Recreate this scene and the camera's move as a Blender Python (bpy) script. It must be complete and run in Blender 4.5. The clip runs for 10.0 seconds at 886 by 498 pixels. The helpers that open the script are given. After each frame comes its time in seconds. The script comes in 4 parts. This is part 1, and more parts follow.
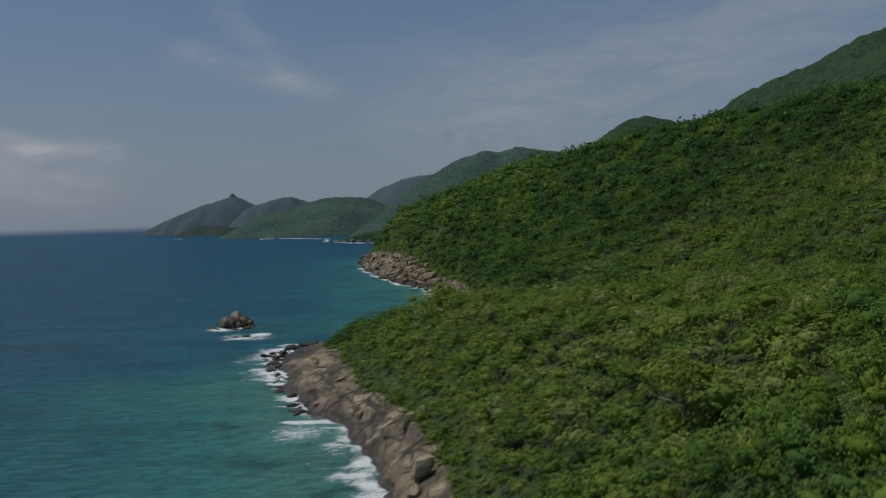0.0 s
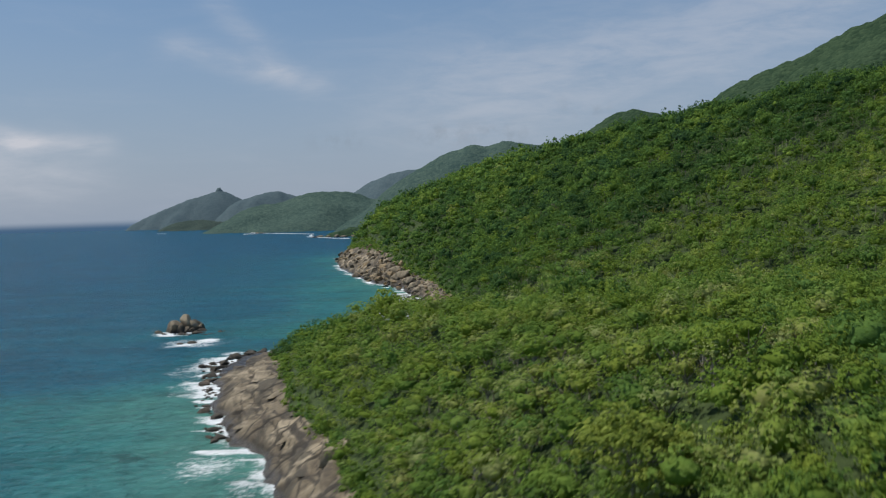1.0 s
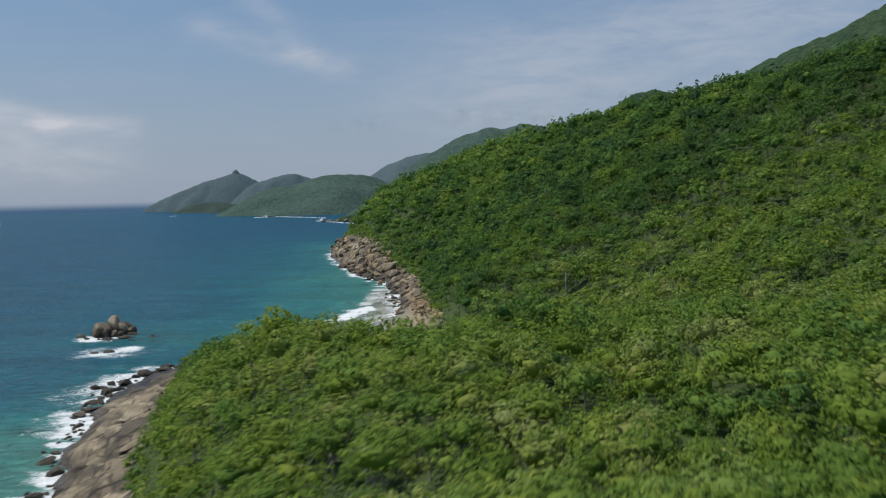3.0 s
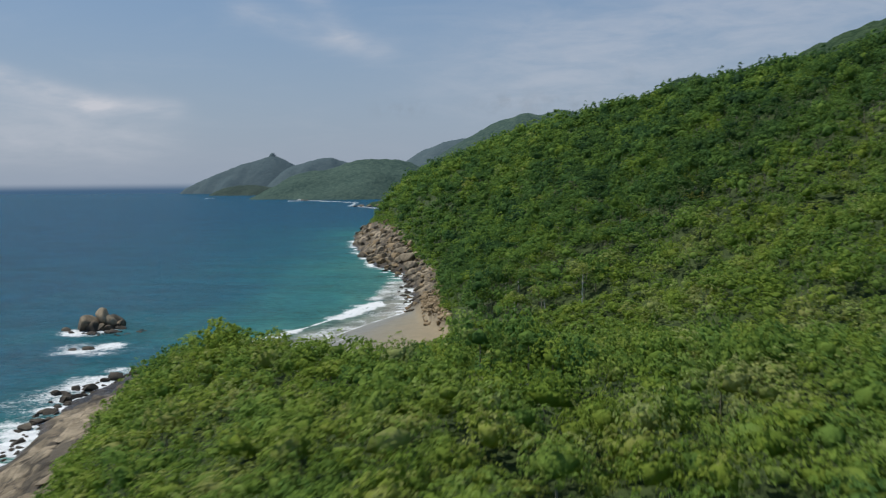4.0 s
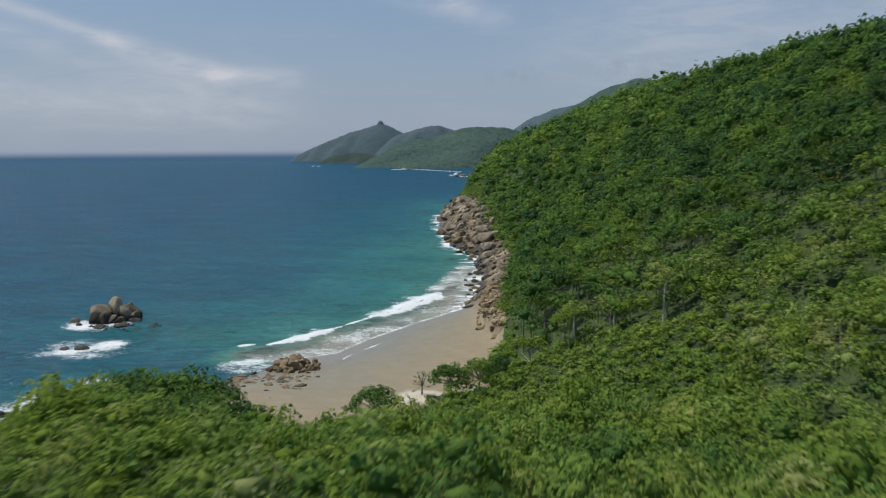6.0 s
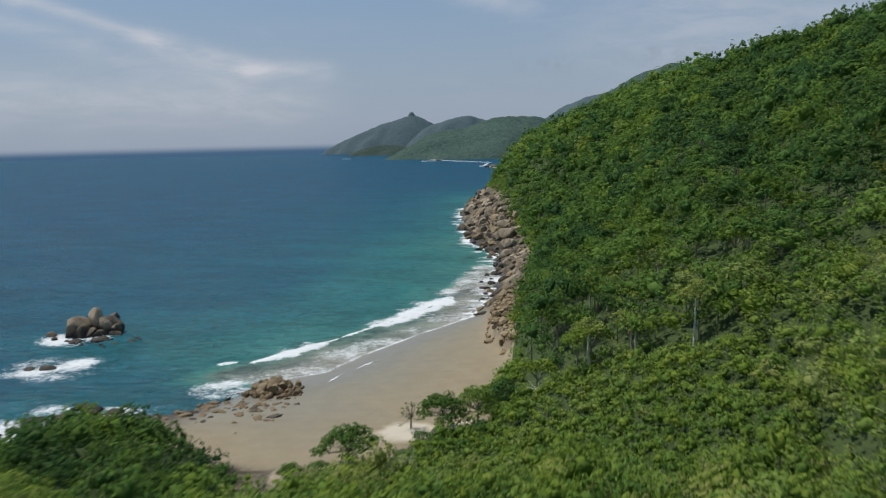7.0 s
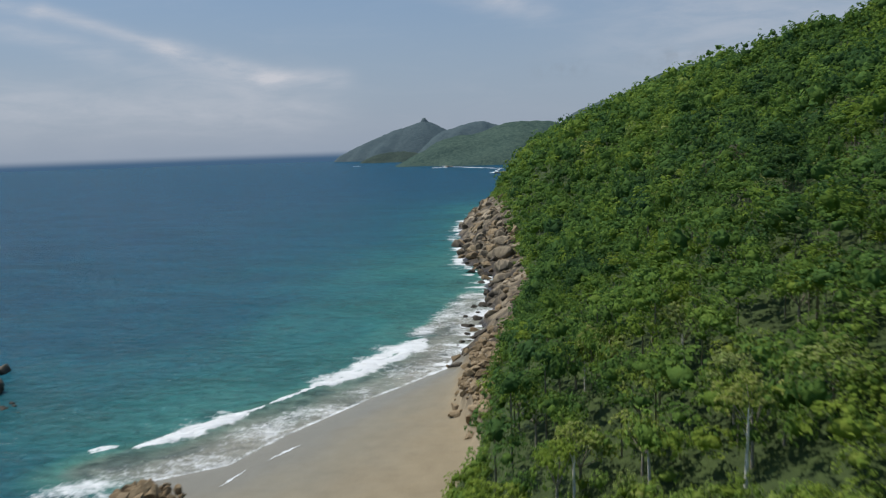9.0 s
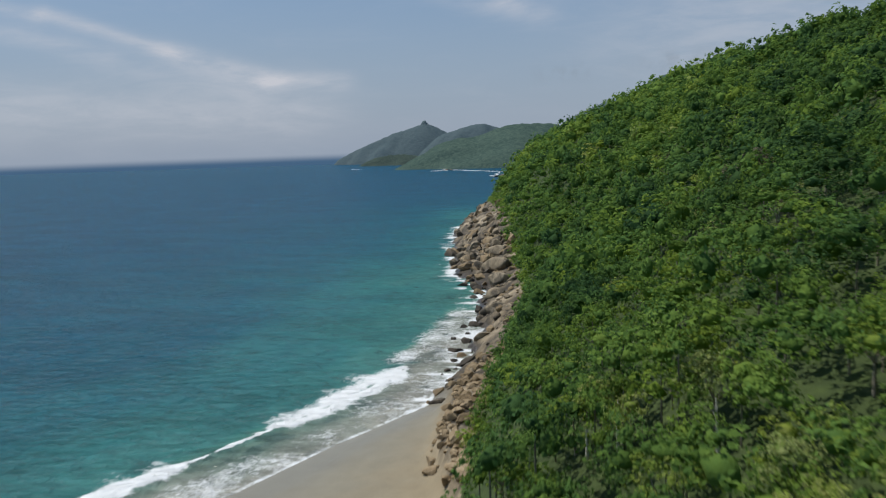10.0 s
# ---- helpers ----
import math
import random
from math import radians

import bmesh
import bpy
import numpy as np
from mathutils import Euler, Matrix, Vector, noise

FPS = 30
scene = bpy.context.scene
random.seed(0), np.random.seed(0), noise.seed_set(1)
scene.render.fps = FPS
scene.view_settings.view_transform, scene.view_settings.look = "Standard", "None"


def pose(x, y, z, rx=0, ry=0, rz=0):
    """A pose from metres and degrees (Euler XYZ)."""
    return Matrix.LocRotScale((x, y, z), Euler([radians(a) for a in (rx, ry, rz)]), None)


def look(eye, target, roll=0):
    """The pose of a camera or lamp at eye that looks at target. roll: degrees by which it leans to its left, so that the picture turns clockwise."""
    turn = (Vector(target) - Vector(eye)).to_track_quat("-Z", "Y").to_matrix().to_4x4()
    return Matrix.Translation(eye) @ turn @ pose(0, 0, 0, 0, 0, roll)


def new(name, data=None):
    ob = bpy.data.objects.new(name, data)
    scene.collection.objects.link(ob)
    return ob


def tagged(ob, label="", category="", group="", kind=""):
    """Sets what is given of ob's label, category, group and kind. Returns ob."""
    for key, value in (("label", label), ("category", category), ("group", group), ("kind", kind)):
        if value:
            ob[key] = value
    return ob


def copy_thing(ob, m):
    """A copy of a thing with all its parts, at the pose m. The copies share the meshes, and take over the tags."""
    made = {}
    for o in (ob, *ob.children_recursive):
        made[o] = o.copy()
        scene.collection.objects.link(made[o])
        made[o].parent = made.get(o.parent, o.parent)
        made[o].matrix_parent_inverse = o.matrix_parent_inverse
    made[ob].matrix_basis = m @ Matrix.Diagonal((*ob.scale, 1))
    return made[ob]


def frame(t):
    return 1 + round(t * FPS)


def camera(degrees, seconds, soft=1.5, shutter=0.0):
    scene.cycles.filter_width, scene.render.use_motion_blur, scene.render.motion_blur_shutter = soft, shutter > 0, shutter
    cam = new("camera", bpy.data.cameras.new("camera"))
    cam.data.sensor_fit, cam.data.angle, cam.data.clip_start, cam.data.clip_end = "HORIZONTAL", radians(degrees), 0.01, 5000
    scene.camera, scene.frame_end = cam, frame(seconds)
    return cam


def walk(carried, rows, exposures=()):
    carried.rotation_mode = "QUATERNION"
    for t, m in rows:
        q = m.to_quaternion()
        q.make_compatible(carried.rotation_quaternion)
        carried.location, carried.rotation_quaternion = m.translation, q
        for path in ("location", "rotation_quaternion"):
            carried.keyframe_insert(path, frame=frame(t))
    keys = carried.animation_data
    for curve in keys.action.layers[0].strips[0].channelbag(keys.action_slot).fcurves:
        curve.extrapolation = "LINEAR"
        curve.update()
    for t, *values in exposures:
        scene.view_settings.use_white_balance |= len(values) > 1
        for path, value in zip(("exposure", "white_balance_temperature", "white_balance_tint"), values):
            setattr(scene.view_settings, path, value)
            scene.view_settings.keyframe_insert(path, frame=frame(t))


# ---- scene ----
cam = camera(55.6, 10.0, soft=1.2, shutter=0.8)
METRES, EYE, TILT, LEAN, TURN = 340.0, 60.4, -7.58, -2.35, 0.0
ROWS = [
    (0.0, 0.0, 0.0, 0.0, 0.39, 5.28, 4.2),
    (0.5, 0.0211, 0.0491, 0.0063, -0.23, 4.9, 4.2),
    (1.0, 0.0416, 0.0976, 0.0125, -0.21, 4.87, 4.18),
    (1.5, 0.0615, 0.1457, 0.0185, -0.07, 4.78, 4.11),
    (2.0, 0.0808, 0.1933, 0.0245, 0.21, 4.52, 4.03),
    (2.5, 0.0993, 0.2408, 0.0307, 0.61, 4.21, 3.88),
    (4.0, 0.1483, 0.3829, 0.0529, 3.76, 3.01, 2.34),
    (4.5, 0.1617, 0.43, 0.0601, 5.6, 2.52, 1.77),
    (5.0, 0.1731, 0.4766, 0.0671, 7.55, 2.11, 1.55),
    (5.5, 0.1826, 0.5233, 0.074, 9.49, 1.6, 1.12),
    (7.0, 0.2006, 0.6663, 0.0936, 13.64, 0.51, 1.87),
    (7.5, 0.2035, 0.7149, 0.0997, 14.09, 0.53, 1.96),
    (8.0, 0.2042, 0.7633, 0.1061, 14.28, 0.63, 2.01),
    (8.5, 0.2033, 0.8121, 0.1123, 14.52, 0.78, 2.29),
    (9.0, 0.2014, 0.8607, 0.1186, 14.8, 0.95, 2.32),
    (9.5, 0.198, 0.9094, 0.1247, 14.9, 1.09, 2.35),
    (10.0, 0.193, 0.9575, 0.131, 14.9, 1.15, 2.32),
]
EXPOSURES = [(0.0, -0.75), (0.3, -0.1), (0.5, 0.0), (10.0, 0.0)]
walk(cam, [(t, pose(0, 0, EYE, TILT, LEAN, TURN) @ pose(METRES * x, METRES * y, METRES * z, 90 + pitch, roll, yaw)) for t, x, y, z, yaw, pitch, roll in ROWS], EXPOSURES)

# ---- daylight: a hazy sky with thin cirrus, and one sun ----
SUN_FROM = Vector((-0.46, 0.10, 0.88)).normalized()
SUN_EL = math.asin(SUN_FROM.z)
SUN_AZ = math.atan2(SUN_FROM.x, SUN_FROM.y)


class Nodes:
    """Short hand for building a node tree."""

    def __init__(self, tree):
        self.tree = tree
        tree.nodes.clear()

    def add(self, kind, ins={}):
        n = self.tree.nodes.new(kind)
        for key, value in ins.items():
            if isinstance(value, bpy.types.NodeSocket):
                self.tree.links.new(value, n.inputs[key])
            else:
                n.inputs[key].default_value = value
        return n

    def math(self, op, a, b=0.0, clamp=False):
        n = self.add("ShaderNodeMath", {0: a, 1: b})
        n.operation, n.use_clamp = op, clamp
        return n.outputs[0]

    def field(self, name):
        n = self.add("ShaderNodeAttribute")
        n.attribute_name = name
        return n.outputs["Fac"]

    def mix(self, fac, a, b):
        n = self.tree.nodes.new("ShaderNodeMix")
        n.data_type = "RGBA"
        for key, value in ((0, fac), (6, a), (7, b)):
            if isinstance(value, bpy.types.NodeSocket):
                self.tree.links.new(value, n.inputs[key])
            else:
                n.inputs[key].default_value = value
        return n.outputs[2]

    def remap(self, value, lo, hi, to_lo=0.0, to_hi=1.0, smooth=True):
        n = self.add("ShaderNodeMapRange", {"Value": value, "From Min": lo, "From Max": hi, "To Min": to_lo, "To Max": to_hi})
        n.interpolation_type = "SMOOTHSTEP" if smooth else "LINEAR"
        return n.outputs[0]

    def noise(self, vector, scale, detail=4.0, rough=0.55, distort=0.0):
        n = self.add("ShaderNodeTexNoise", ins={"Vector": vector, "Scale": scale, "Detail": detail, "Roughness": rough, "Distortion": distort})
        return n.outputs["Fac"]

    def stretch(self, vector, scale, rot=(0, 0, 0)):
        n = self.add("ShaderNodeMapping", ins={"Vector": vector, "Scale": scale, "Rotation": rot})
        return n.outputs[0]


def build_world():
    world = bpy.data.worlds.new("sky")
    world.use_nodes = True
    scene.world = world
    k = Nodes(world.node_tree)
    sky = k.add("ShaderNodeTexSky")
    sky.sky_type, sky.sun_disc, sky.sun_elevation, sky.sun_rotation = "NISHITA", False, SUN_EL, SUN_AZ
    sky.altitude, sky.air_density, sky.dust_density, sky.ozone_density = 60.0, 1.1, 1.2, 3.5
    way = k.add("ShaderNodeTexCoord").outputs["Generated"]
    part3 = k.add("ShaderNodeSeparateXYZ", ins={0: way})
    az = k.math("ARCTAN2", part3.outputs[0], part3.outputs[1])
    el = k.math("ARCSINE", part3.outputs[2])
    plane = k.add("ShaderNodeCombineXYZ", ins={0: az, 1: el, 2: 0.0}).outputs[0]
    # thin cirrus streaks, lying slantwise
    wisps = k.noise(k.stretch(plane, (5.0, 22.0, 1.0), (0, 0, 0.32)), 1.6, 7.0, 0.62, 0.6)
    fine = k.noise(k.stretch(plane, (14.0, 50.0, 1.0), (0, 0, 0.45)), 2.0, 5.0, 0.65, 0.4)
    total = None
    for a0, e0, a1, e1, thick, gain in CLOUDS:
        du, dv = radians(a1 - a0), radians(e1 - e0)
        u, v = k.math("SUBTRACT", az, radians(a0)), k.math("SUBTRACT", el, radians(e0))
        t = k.math("DIVIDE", k.math("ADD", k.math("MULTIPLY", u, du), k.math("MULTIPLY", v, dv)), du * du + dv * dv, clamp=True)
        u, v = k.math("SUBTRACT", u, k.math("MULTIPLY", t, du)), k.math("SUBTRACT", v, k.math("MULTIPLY", t, dv))
        r = k.math("ADD", k.math("POWER", k.math("MULTIPLY", u, 0.5), 2.0), k.math("POWER", v, 2.0))
        blob = k.math("MULTIPLY", k.math("POWER", 2.718, k.math("DIVIDE", r, -radians(thick) ** 2)), gain)
        total = blob if total is None else k.math("ADD", total, blob)
    veil = k.math("ADD", k.math("MULTIPLY", wisps, 0.75), k.math("MULTIPLY", fine, 0.35))
    cover = k.math("MULTIPLY", total, k.remap(veil, 0.30, 0.72, 0.25, 1.0))
    cover = k.math("ADD", cover, k.math("MULTIPLY", k.remap(wisps, 0.45, 0.85), 0.08), clamp=True)
    puffs = None
    for a0, e0, wa, we in ((-6.2, 4.8, 1.7, 0.55), (10.6, 6.6, 1.6, 0.7), (1.0, 5.0, 2.2, 0.8), (5.0, 4.9, 1.8, 0.8)):
        u, v = k.math("DIVIDE", k.math("SUBTRACT", az, radians(a0)), radians(wa)), k.math("DIVIDE", k.math("SUBTRACT", el, radians(e0)), radians(we))
        blob = k.math("POWER", 2.718, k.math("MULTIPLY", k.math("ADD", k.math("MULTIPLY", u, u), k.math("MULTIPLY", v, v)), -1.0))
        puffs = blob if puffs is None else k.math("ADD", puffs, blob)
    puffs = k.math("MULTIPLY", puffs, k.remap(k.noise(plane, 30.0, 5.0, 0.6), 0.42, 0.62))
    haze = k.remap(el, radians(-4.0), radians(17.0), 1.0, 0.0)
    air = k.mix(0.64, sky.outputs[0], (0.82, 1.56, 2.70, 1))
    base = k.mix(k.math("MULTIPLY", haze, 0.85), air, (2.52, 2.95, 3.66, 1))
    clouded = k.mix(cover, base, (4.2, 4.35, 4.8, 1))
    clouded = k.mix(k.math("MULTIPLY", puffs, 0.35), clouded, (1.75, 2.05, 2.45, 1))
    # sea far out, beyond the sheet of water
    below = k.remap(el, radians(-0.58), radians(0.02), 1.0, 0.0)
    final = k.mix(below, clouded, (0.46, 0.95, 1.66, 1))
    bg = k.add("ShaderNodeBackground", ins={"Color": final, "Strength": 0.13})
    k.add("ShaderNodeOutputWorld", ins={0: bg.outputs[0]})


# cirrus streaks: azimuth and elevation of both ends, thickness, strength
CLOUDS = [(-39.0, 8.9, -31.5, 6.6, 0.42, 0.55), (-32.0, 6.7, -25.5, 4.9, 0.62, 0.62), (-26.0, 4.9, -21.3, 4.7, 0.55, 0.50), (-34.0, 5.6, -27.0, 4.4, 0.9, 0.30), (-44.0, 9.6, -39.6, 8.8, 0.40, 0.40), (-44.0, 8.4, -36.0, 6.5, 0.65, 0.40),
          (-52.0, 3.6, -24.0, 2.6, 1.5, 0.45), (-16.0, 10.9, -8.0, 8.6, 0.75, 0.38), (-13.6, 13.6, -10.0, 9.6, 0.7, 0.22), (4.0, 7.5, 26.0, 12.0, 3.8, 0.42)]
build_world()

sun_data = bpy.data.lights.new("sun", "SUN")
sun_data.energy, sun_data.angle, sun_data.color = 3.6, radians(0.55), (1.0, 0.95, 0.86)
sun = new("sun", sun_data)
sun.matrix_world = look((0, 0, 400), Vector((0, 0, 400)) - SUN_FROM)


# ---- materials ----
def material(name):
    m = bpy.data.materials.new(name)
    m.use_nodes = True
    return m, Nodes(m.node_tree)


def finish(k, color, rough=0.8, bump=None, strength=0.4, distance=0.3, spec=0.3, trans=None):
    ins = {"Base Color": color, "Roughness": rough, "Specular IOR Level": spec}
    if bump is not None:
        ins["Normal"] = k.add("ShaderNodeBump", ins={"Strength": strength, "Distance": distance, "Height": bump}).outputs[0]
    shader = k.add("ShaderNodeBsdfPrincipled", ins=ins).outputs[0]
    if trans is not None:
        soft = k.add("ShaderNodeBsdfTranslucent", ins={"Color": trans}).outputs[0]
        shader = k.add("ShaderNodeMixShader", ins={0: 0.40, 1: shader, 2: soft}).outputs[0]
    k.add("ShaderNodeOutputMaterial", ins={0: shader})


def ramp(k, fac, stops):
    n = k.add("ShaderNodeValToRGB", ins={0: fac})
    while len(n.color_ramp.elements) < len(stops):
        n.color_ramp.elements.new(0.5)
    for e, (p, c) in zip(n.color_ramp.elements, stops):
        e.position, e.color = p, (*c, 1)
    return n.outputs[0]


LEAF = [(0.0, (0.036, 0.075, 0.034)), (0.22, (0.068, 0.133, 0.045)), (0.45, (0.120, 0.208, 0.052)), (0.68, (0.192, 0.285, 0.056)), (0.88, (0.266, 0.345, 0.075)), (1.0, (0.339, 0.373, 0.136))]


def leaf_material(name, per_object, shift=0.0):
    m, k = material(name)
    geo = k.add("ShaderNodeNewGeometry")
    pos = geo.outputs["Position"]
    if per_object:
        tint = k.add("ShaderNodeObjectInfo").outputs["Random"]
    else:
        tint = k.field("tint")
    patch = k.noise(pos, 0.018, 3.0)
    fleck = geo.outputs["Random Per Island"]
    clump = k.noise(pos, 0.9, 5.0, 0.65)
    f = k.math("ADD", k.math("MULTIPLY", tint, 0.52), k.math("MULTIPLY", patch, 0.42))
    f = k.math("ADD", f, k.math("MULTIPLY", fleck, 0.20))
    f = k.math("ADD", f, k.math("MULTIPLY", clump, 0.40))
    f = k.math("ADD", f, shift - 0.24)
    color = ramp(k, f, LEAF)
    kind = k.math("FRACT", k.math("MULTIPLY", tint, 23.7))
    color = k.add("ShaderNodeHueSaturation", {"Hue": k.remap(kind, 0.0, 1.0, 0.494, 0.515), "Saturation": k.remap(kind, 0.0, 1.0, 1.06, 0.98), "Color": color}).outputs[0]
    finish(k, color, 0.8, k.noise(pos, 3.2, 4.0, 0.6), 0.7, 0.30, 0.05, trans=color)
    return m


LEAVES = leaf_material("forest_leaves", False)
TREE_LEAVES = leaf_material("tree_leaves", True, 0.24)
DARK_LEAVES = leaf_material("dark_tree_leaves", True, 0.0)


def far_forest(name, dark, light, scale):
    m, k = material(name)
    pos = k.add("ShaderNodeNewGeometry").outputs["Position"]
    cells = k.add("ShaderNodeTexVoronoi", ins={"Vector": pos, "Scale": scale * 1.9})
    grain = k.add("ShaderNodeSeparateColor", ins={0: cells.outputs["Color"]}).outputs[0]
    f = k.math("ADD", k.math("MULTIPLY", k.noise(pos, 0.006, 5.0), 0.4), k.math("ADD", k.math("MULTIPLY", k.noise(pos, 0.035, 5.0, 0.65), 0.5), k.math("MULTIPLY", grain, 0.3)))
    color = ramp(k, f, [(0.42, dark), (0.80, light)])
    finish(k, color, 0.95, k.math("MULTIPLY", cells.outputs["Distance"], -1.0), 0.6, 3.5, 0.0)
    return m


def bark_material():
    m, k = material("pale_bark")
    pos = k.add("ShaderNodeNewGeometry").outputs["Position"]
    n = k.noise(k.stretch(pos, (3, 3, 0.6)), 2.0, 5.0)
    finish(k, ramp(k, n, [(0.3, (0.16, 0.13, 0.10)), (0.7, (0.46, 0.42, 0.35))]), 0.85, n, 0.4, 0.05)
    return m


BARK = bark_material()


def rock_color(k, pos, cracks=0.8, tint=None):
    broad = k.noise(pos, 0.11, 5.0, 0.62, 0.5)
    streak = k.noise(k.stretch(pos, (0.5, 0.5, 0.10)), 1.0, 5.0, 0.65, 0.6)
    grain = k.noise(pos, 2.2, 6.0, 0.65)
    f = k.math("ADD", k.math("MULTIPLY", broad, 0.75), k.math("ADD", k.math("MULTIPLY", streak, 0.30), k.math("MULTIPLY", grain, 0.18)))
    if tint is not None:
        f = k.math("ADD", f, k.math("MULTIPLY", k.math("SUBTRACT", tint, 0.45), 0.20))
    color = ramp(k, f, [(0.42, (0.056, 0.050, 0.040)), (0.53, (0.122, 0.096, 0.064)), (0.66, (0.212, 0.172, 0.114)), (0.84, (0.385, 0.318, 0.222))])
    # thin dark cracks and stains that run down the sheets
    bend = k.noise(k.stretch(pos, (1.0, 0.22, 0.6), (0, 0, -0.95)), 0.16, 3.0, 0.5, 0.4)
    joint = k.math("MULTIPLY", k.remap(k.math("ABSOLUTE", k.math("SUBTRACT", bend, 0.5)), 0.0, 0.016, 1.0, 0.0), cracks)
    stain = k.remap(k.noise(k.stretch(pos, (1.0, 0.35, 0.5), (0, 0, -0.4)), 0.15, 6.0, 0.62, 0.5), 0.48, 0.60, 0.0, 0.80)
    color = k.mix(stain, color, (0.060, 0.053, 0.040, 1))
    color = k.mix(joint, color, (0.030, 0.026, 0.022, 1))
    # wet, weed-darkened band above the water
    z = k.add("ShaderNodeSeparateXYZ", {0: pos}).outputs[2]
    level = k.math("ADD", z, k.math("MULTIPLY", k.noise(pos, 0.22, 4.0), -4.0))
    wet = k.remap(level, -1.6, 2.2, 1.0, 0.0)
    return k.mix(k.math("MULTIPLY", wet, 0.88), color, (0.038, 0.032, 0.025, 1)), grain, k.math("SUBTRACT", streak, joint)


def rock_material(name, lift, warm=0.0):
    m, k = material(name)
    pos = k.add("ShaderNodeNewGeometry").outputs["Position"]
    color, grain, streak = rock_color(k, pos, 0.40, k.math("ADD", k.add("ShaderNodeObjectInfo").outputs["Random"], lift))
    color = k.mix(warm, color, (0.36, 0.245, 0.115, 1))
    bump = k.math("ADD", k.math("MULTIPLY", grain, 0.4), streak)
    finish(k, color, 0.78, bump, 0.6, 0.5, 0.3)
    return m


ROCK = rock_material("granite", 0.0)
PALE_ROCK = rock_material("pale_granite", 0.28)
OCHRE_ROCK = rock_material("ochre_granite", 0.15, 0.38)


def ground_material():
    m, k = material("coastal_ground")
    pos = k.add("ShaderNodeNewGeometry").outputs["Position"]
    rock, grain, streak = rock_color(k, pos, 0.35, k.math("MULTIPLY", k.field("plate"), 1.4))
    sandy = k.field("sand")
    green = k.field("green")
    z = k.add("ShaderNodeSeparateXYZ", ins={0: pos}).outputs[2]
    level = k.math("ADD", z, k.math("MULTIPLY", k.noise(pos, 0.12, 4.0), -0.9))
    dry = k.remap(level, 0.8, 2.5)
    s_noise = k.math("ADD", k.math("MULTIPLY", k.noise(pos, 0.25, 5.0), 0.6), k.math("MULTIPLY", k.noise(pos, 3.0, 4.0), 0.4))
    sand = k.mix(dry, ramp(k, s_noise, [(0.3, (0.200, 0.184, 0.140)), (0.7, (0.248, 0.230, 0.176))]), ramp(k, s_noise, [(0.3, (0.230, 0.188, 0.120)), (0.7, (0.305, 0.252, 0.163))]))
    white = k.remap(k.math("ADD", k.field("pale"), k.math("MULTIPLY", k.math("SUBTRACT", k.noise(pos, 0.25, 4.0), 0.5), 0.6)), 0.42, 0.80)
    sand = k.mix(white, sand, (0.52, 0.465, 0.37, 1))
    soil = ramp(k, k.noise(pos, 0.5, 5.0), [(0.3, (0.030, 0.050, 0.014)), (0.7, (0.060, 0.092, 0.024))])
    rock = k.mix(k.math("MULTIPLY", k.remap(k.field("crack"), 0.15, 0.7), 0.9), rock, (0.040, 0.034, 0.027, 1))
    color = k.mix(sandy, rock, sand)
    edge = k.math("ADD", green, k.math("MULTIPLY", k.math("SUBTRACT", k.noise(pos, 0.3, 4.0), 0.5), 0.9))
    color = k.mix(k.remap(edge, 0.4, 0.6), color, soil)
    bump = k.math("ADD", grain, streak)
    finish(k, color, k.remap(level, 0.2, 1.4, 0.28, 0.85), bump, k.math("SUBTRACT", 0.55, k.math("MULTIPLY", sandy, 0.45)), 0.5, 0.3)
    return m


GROUND = ground_material()


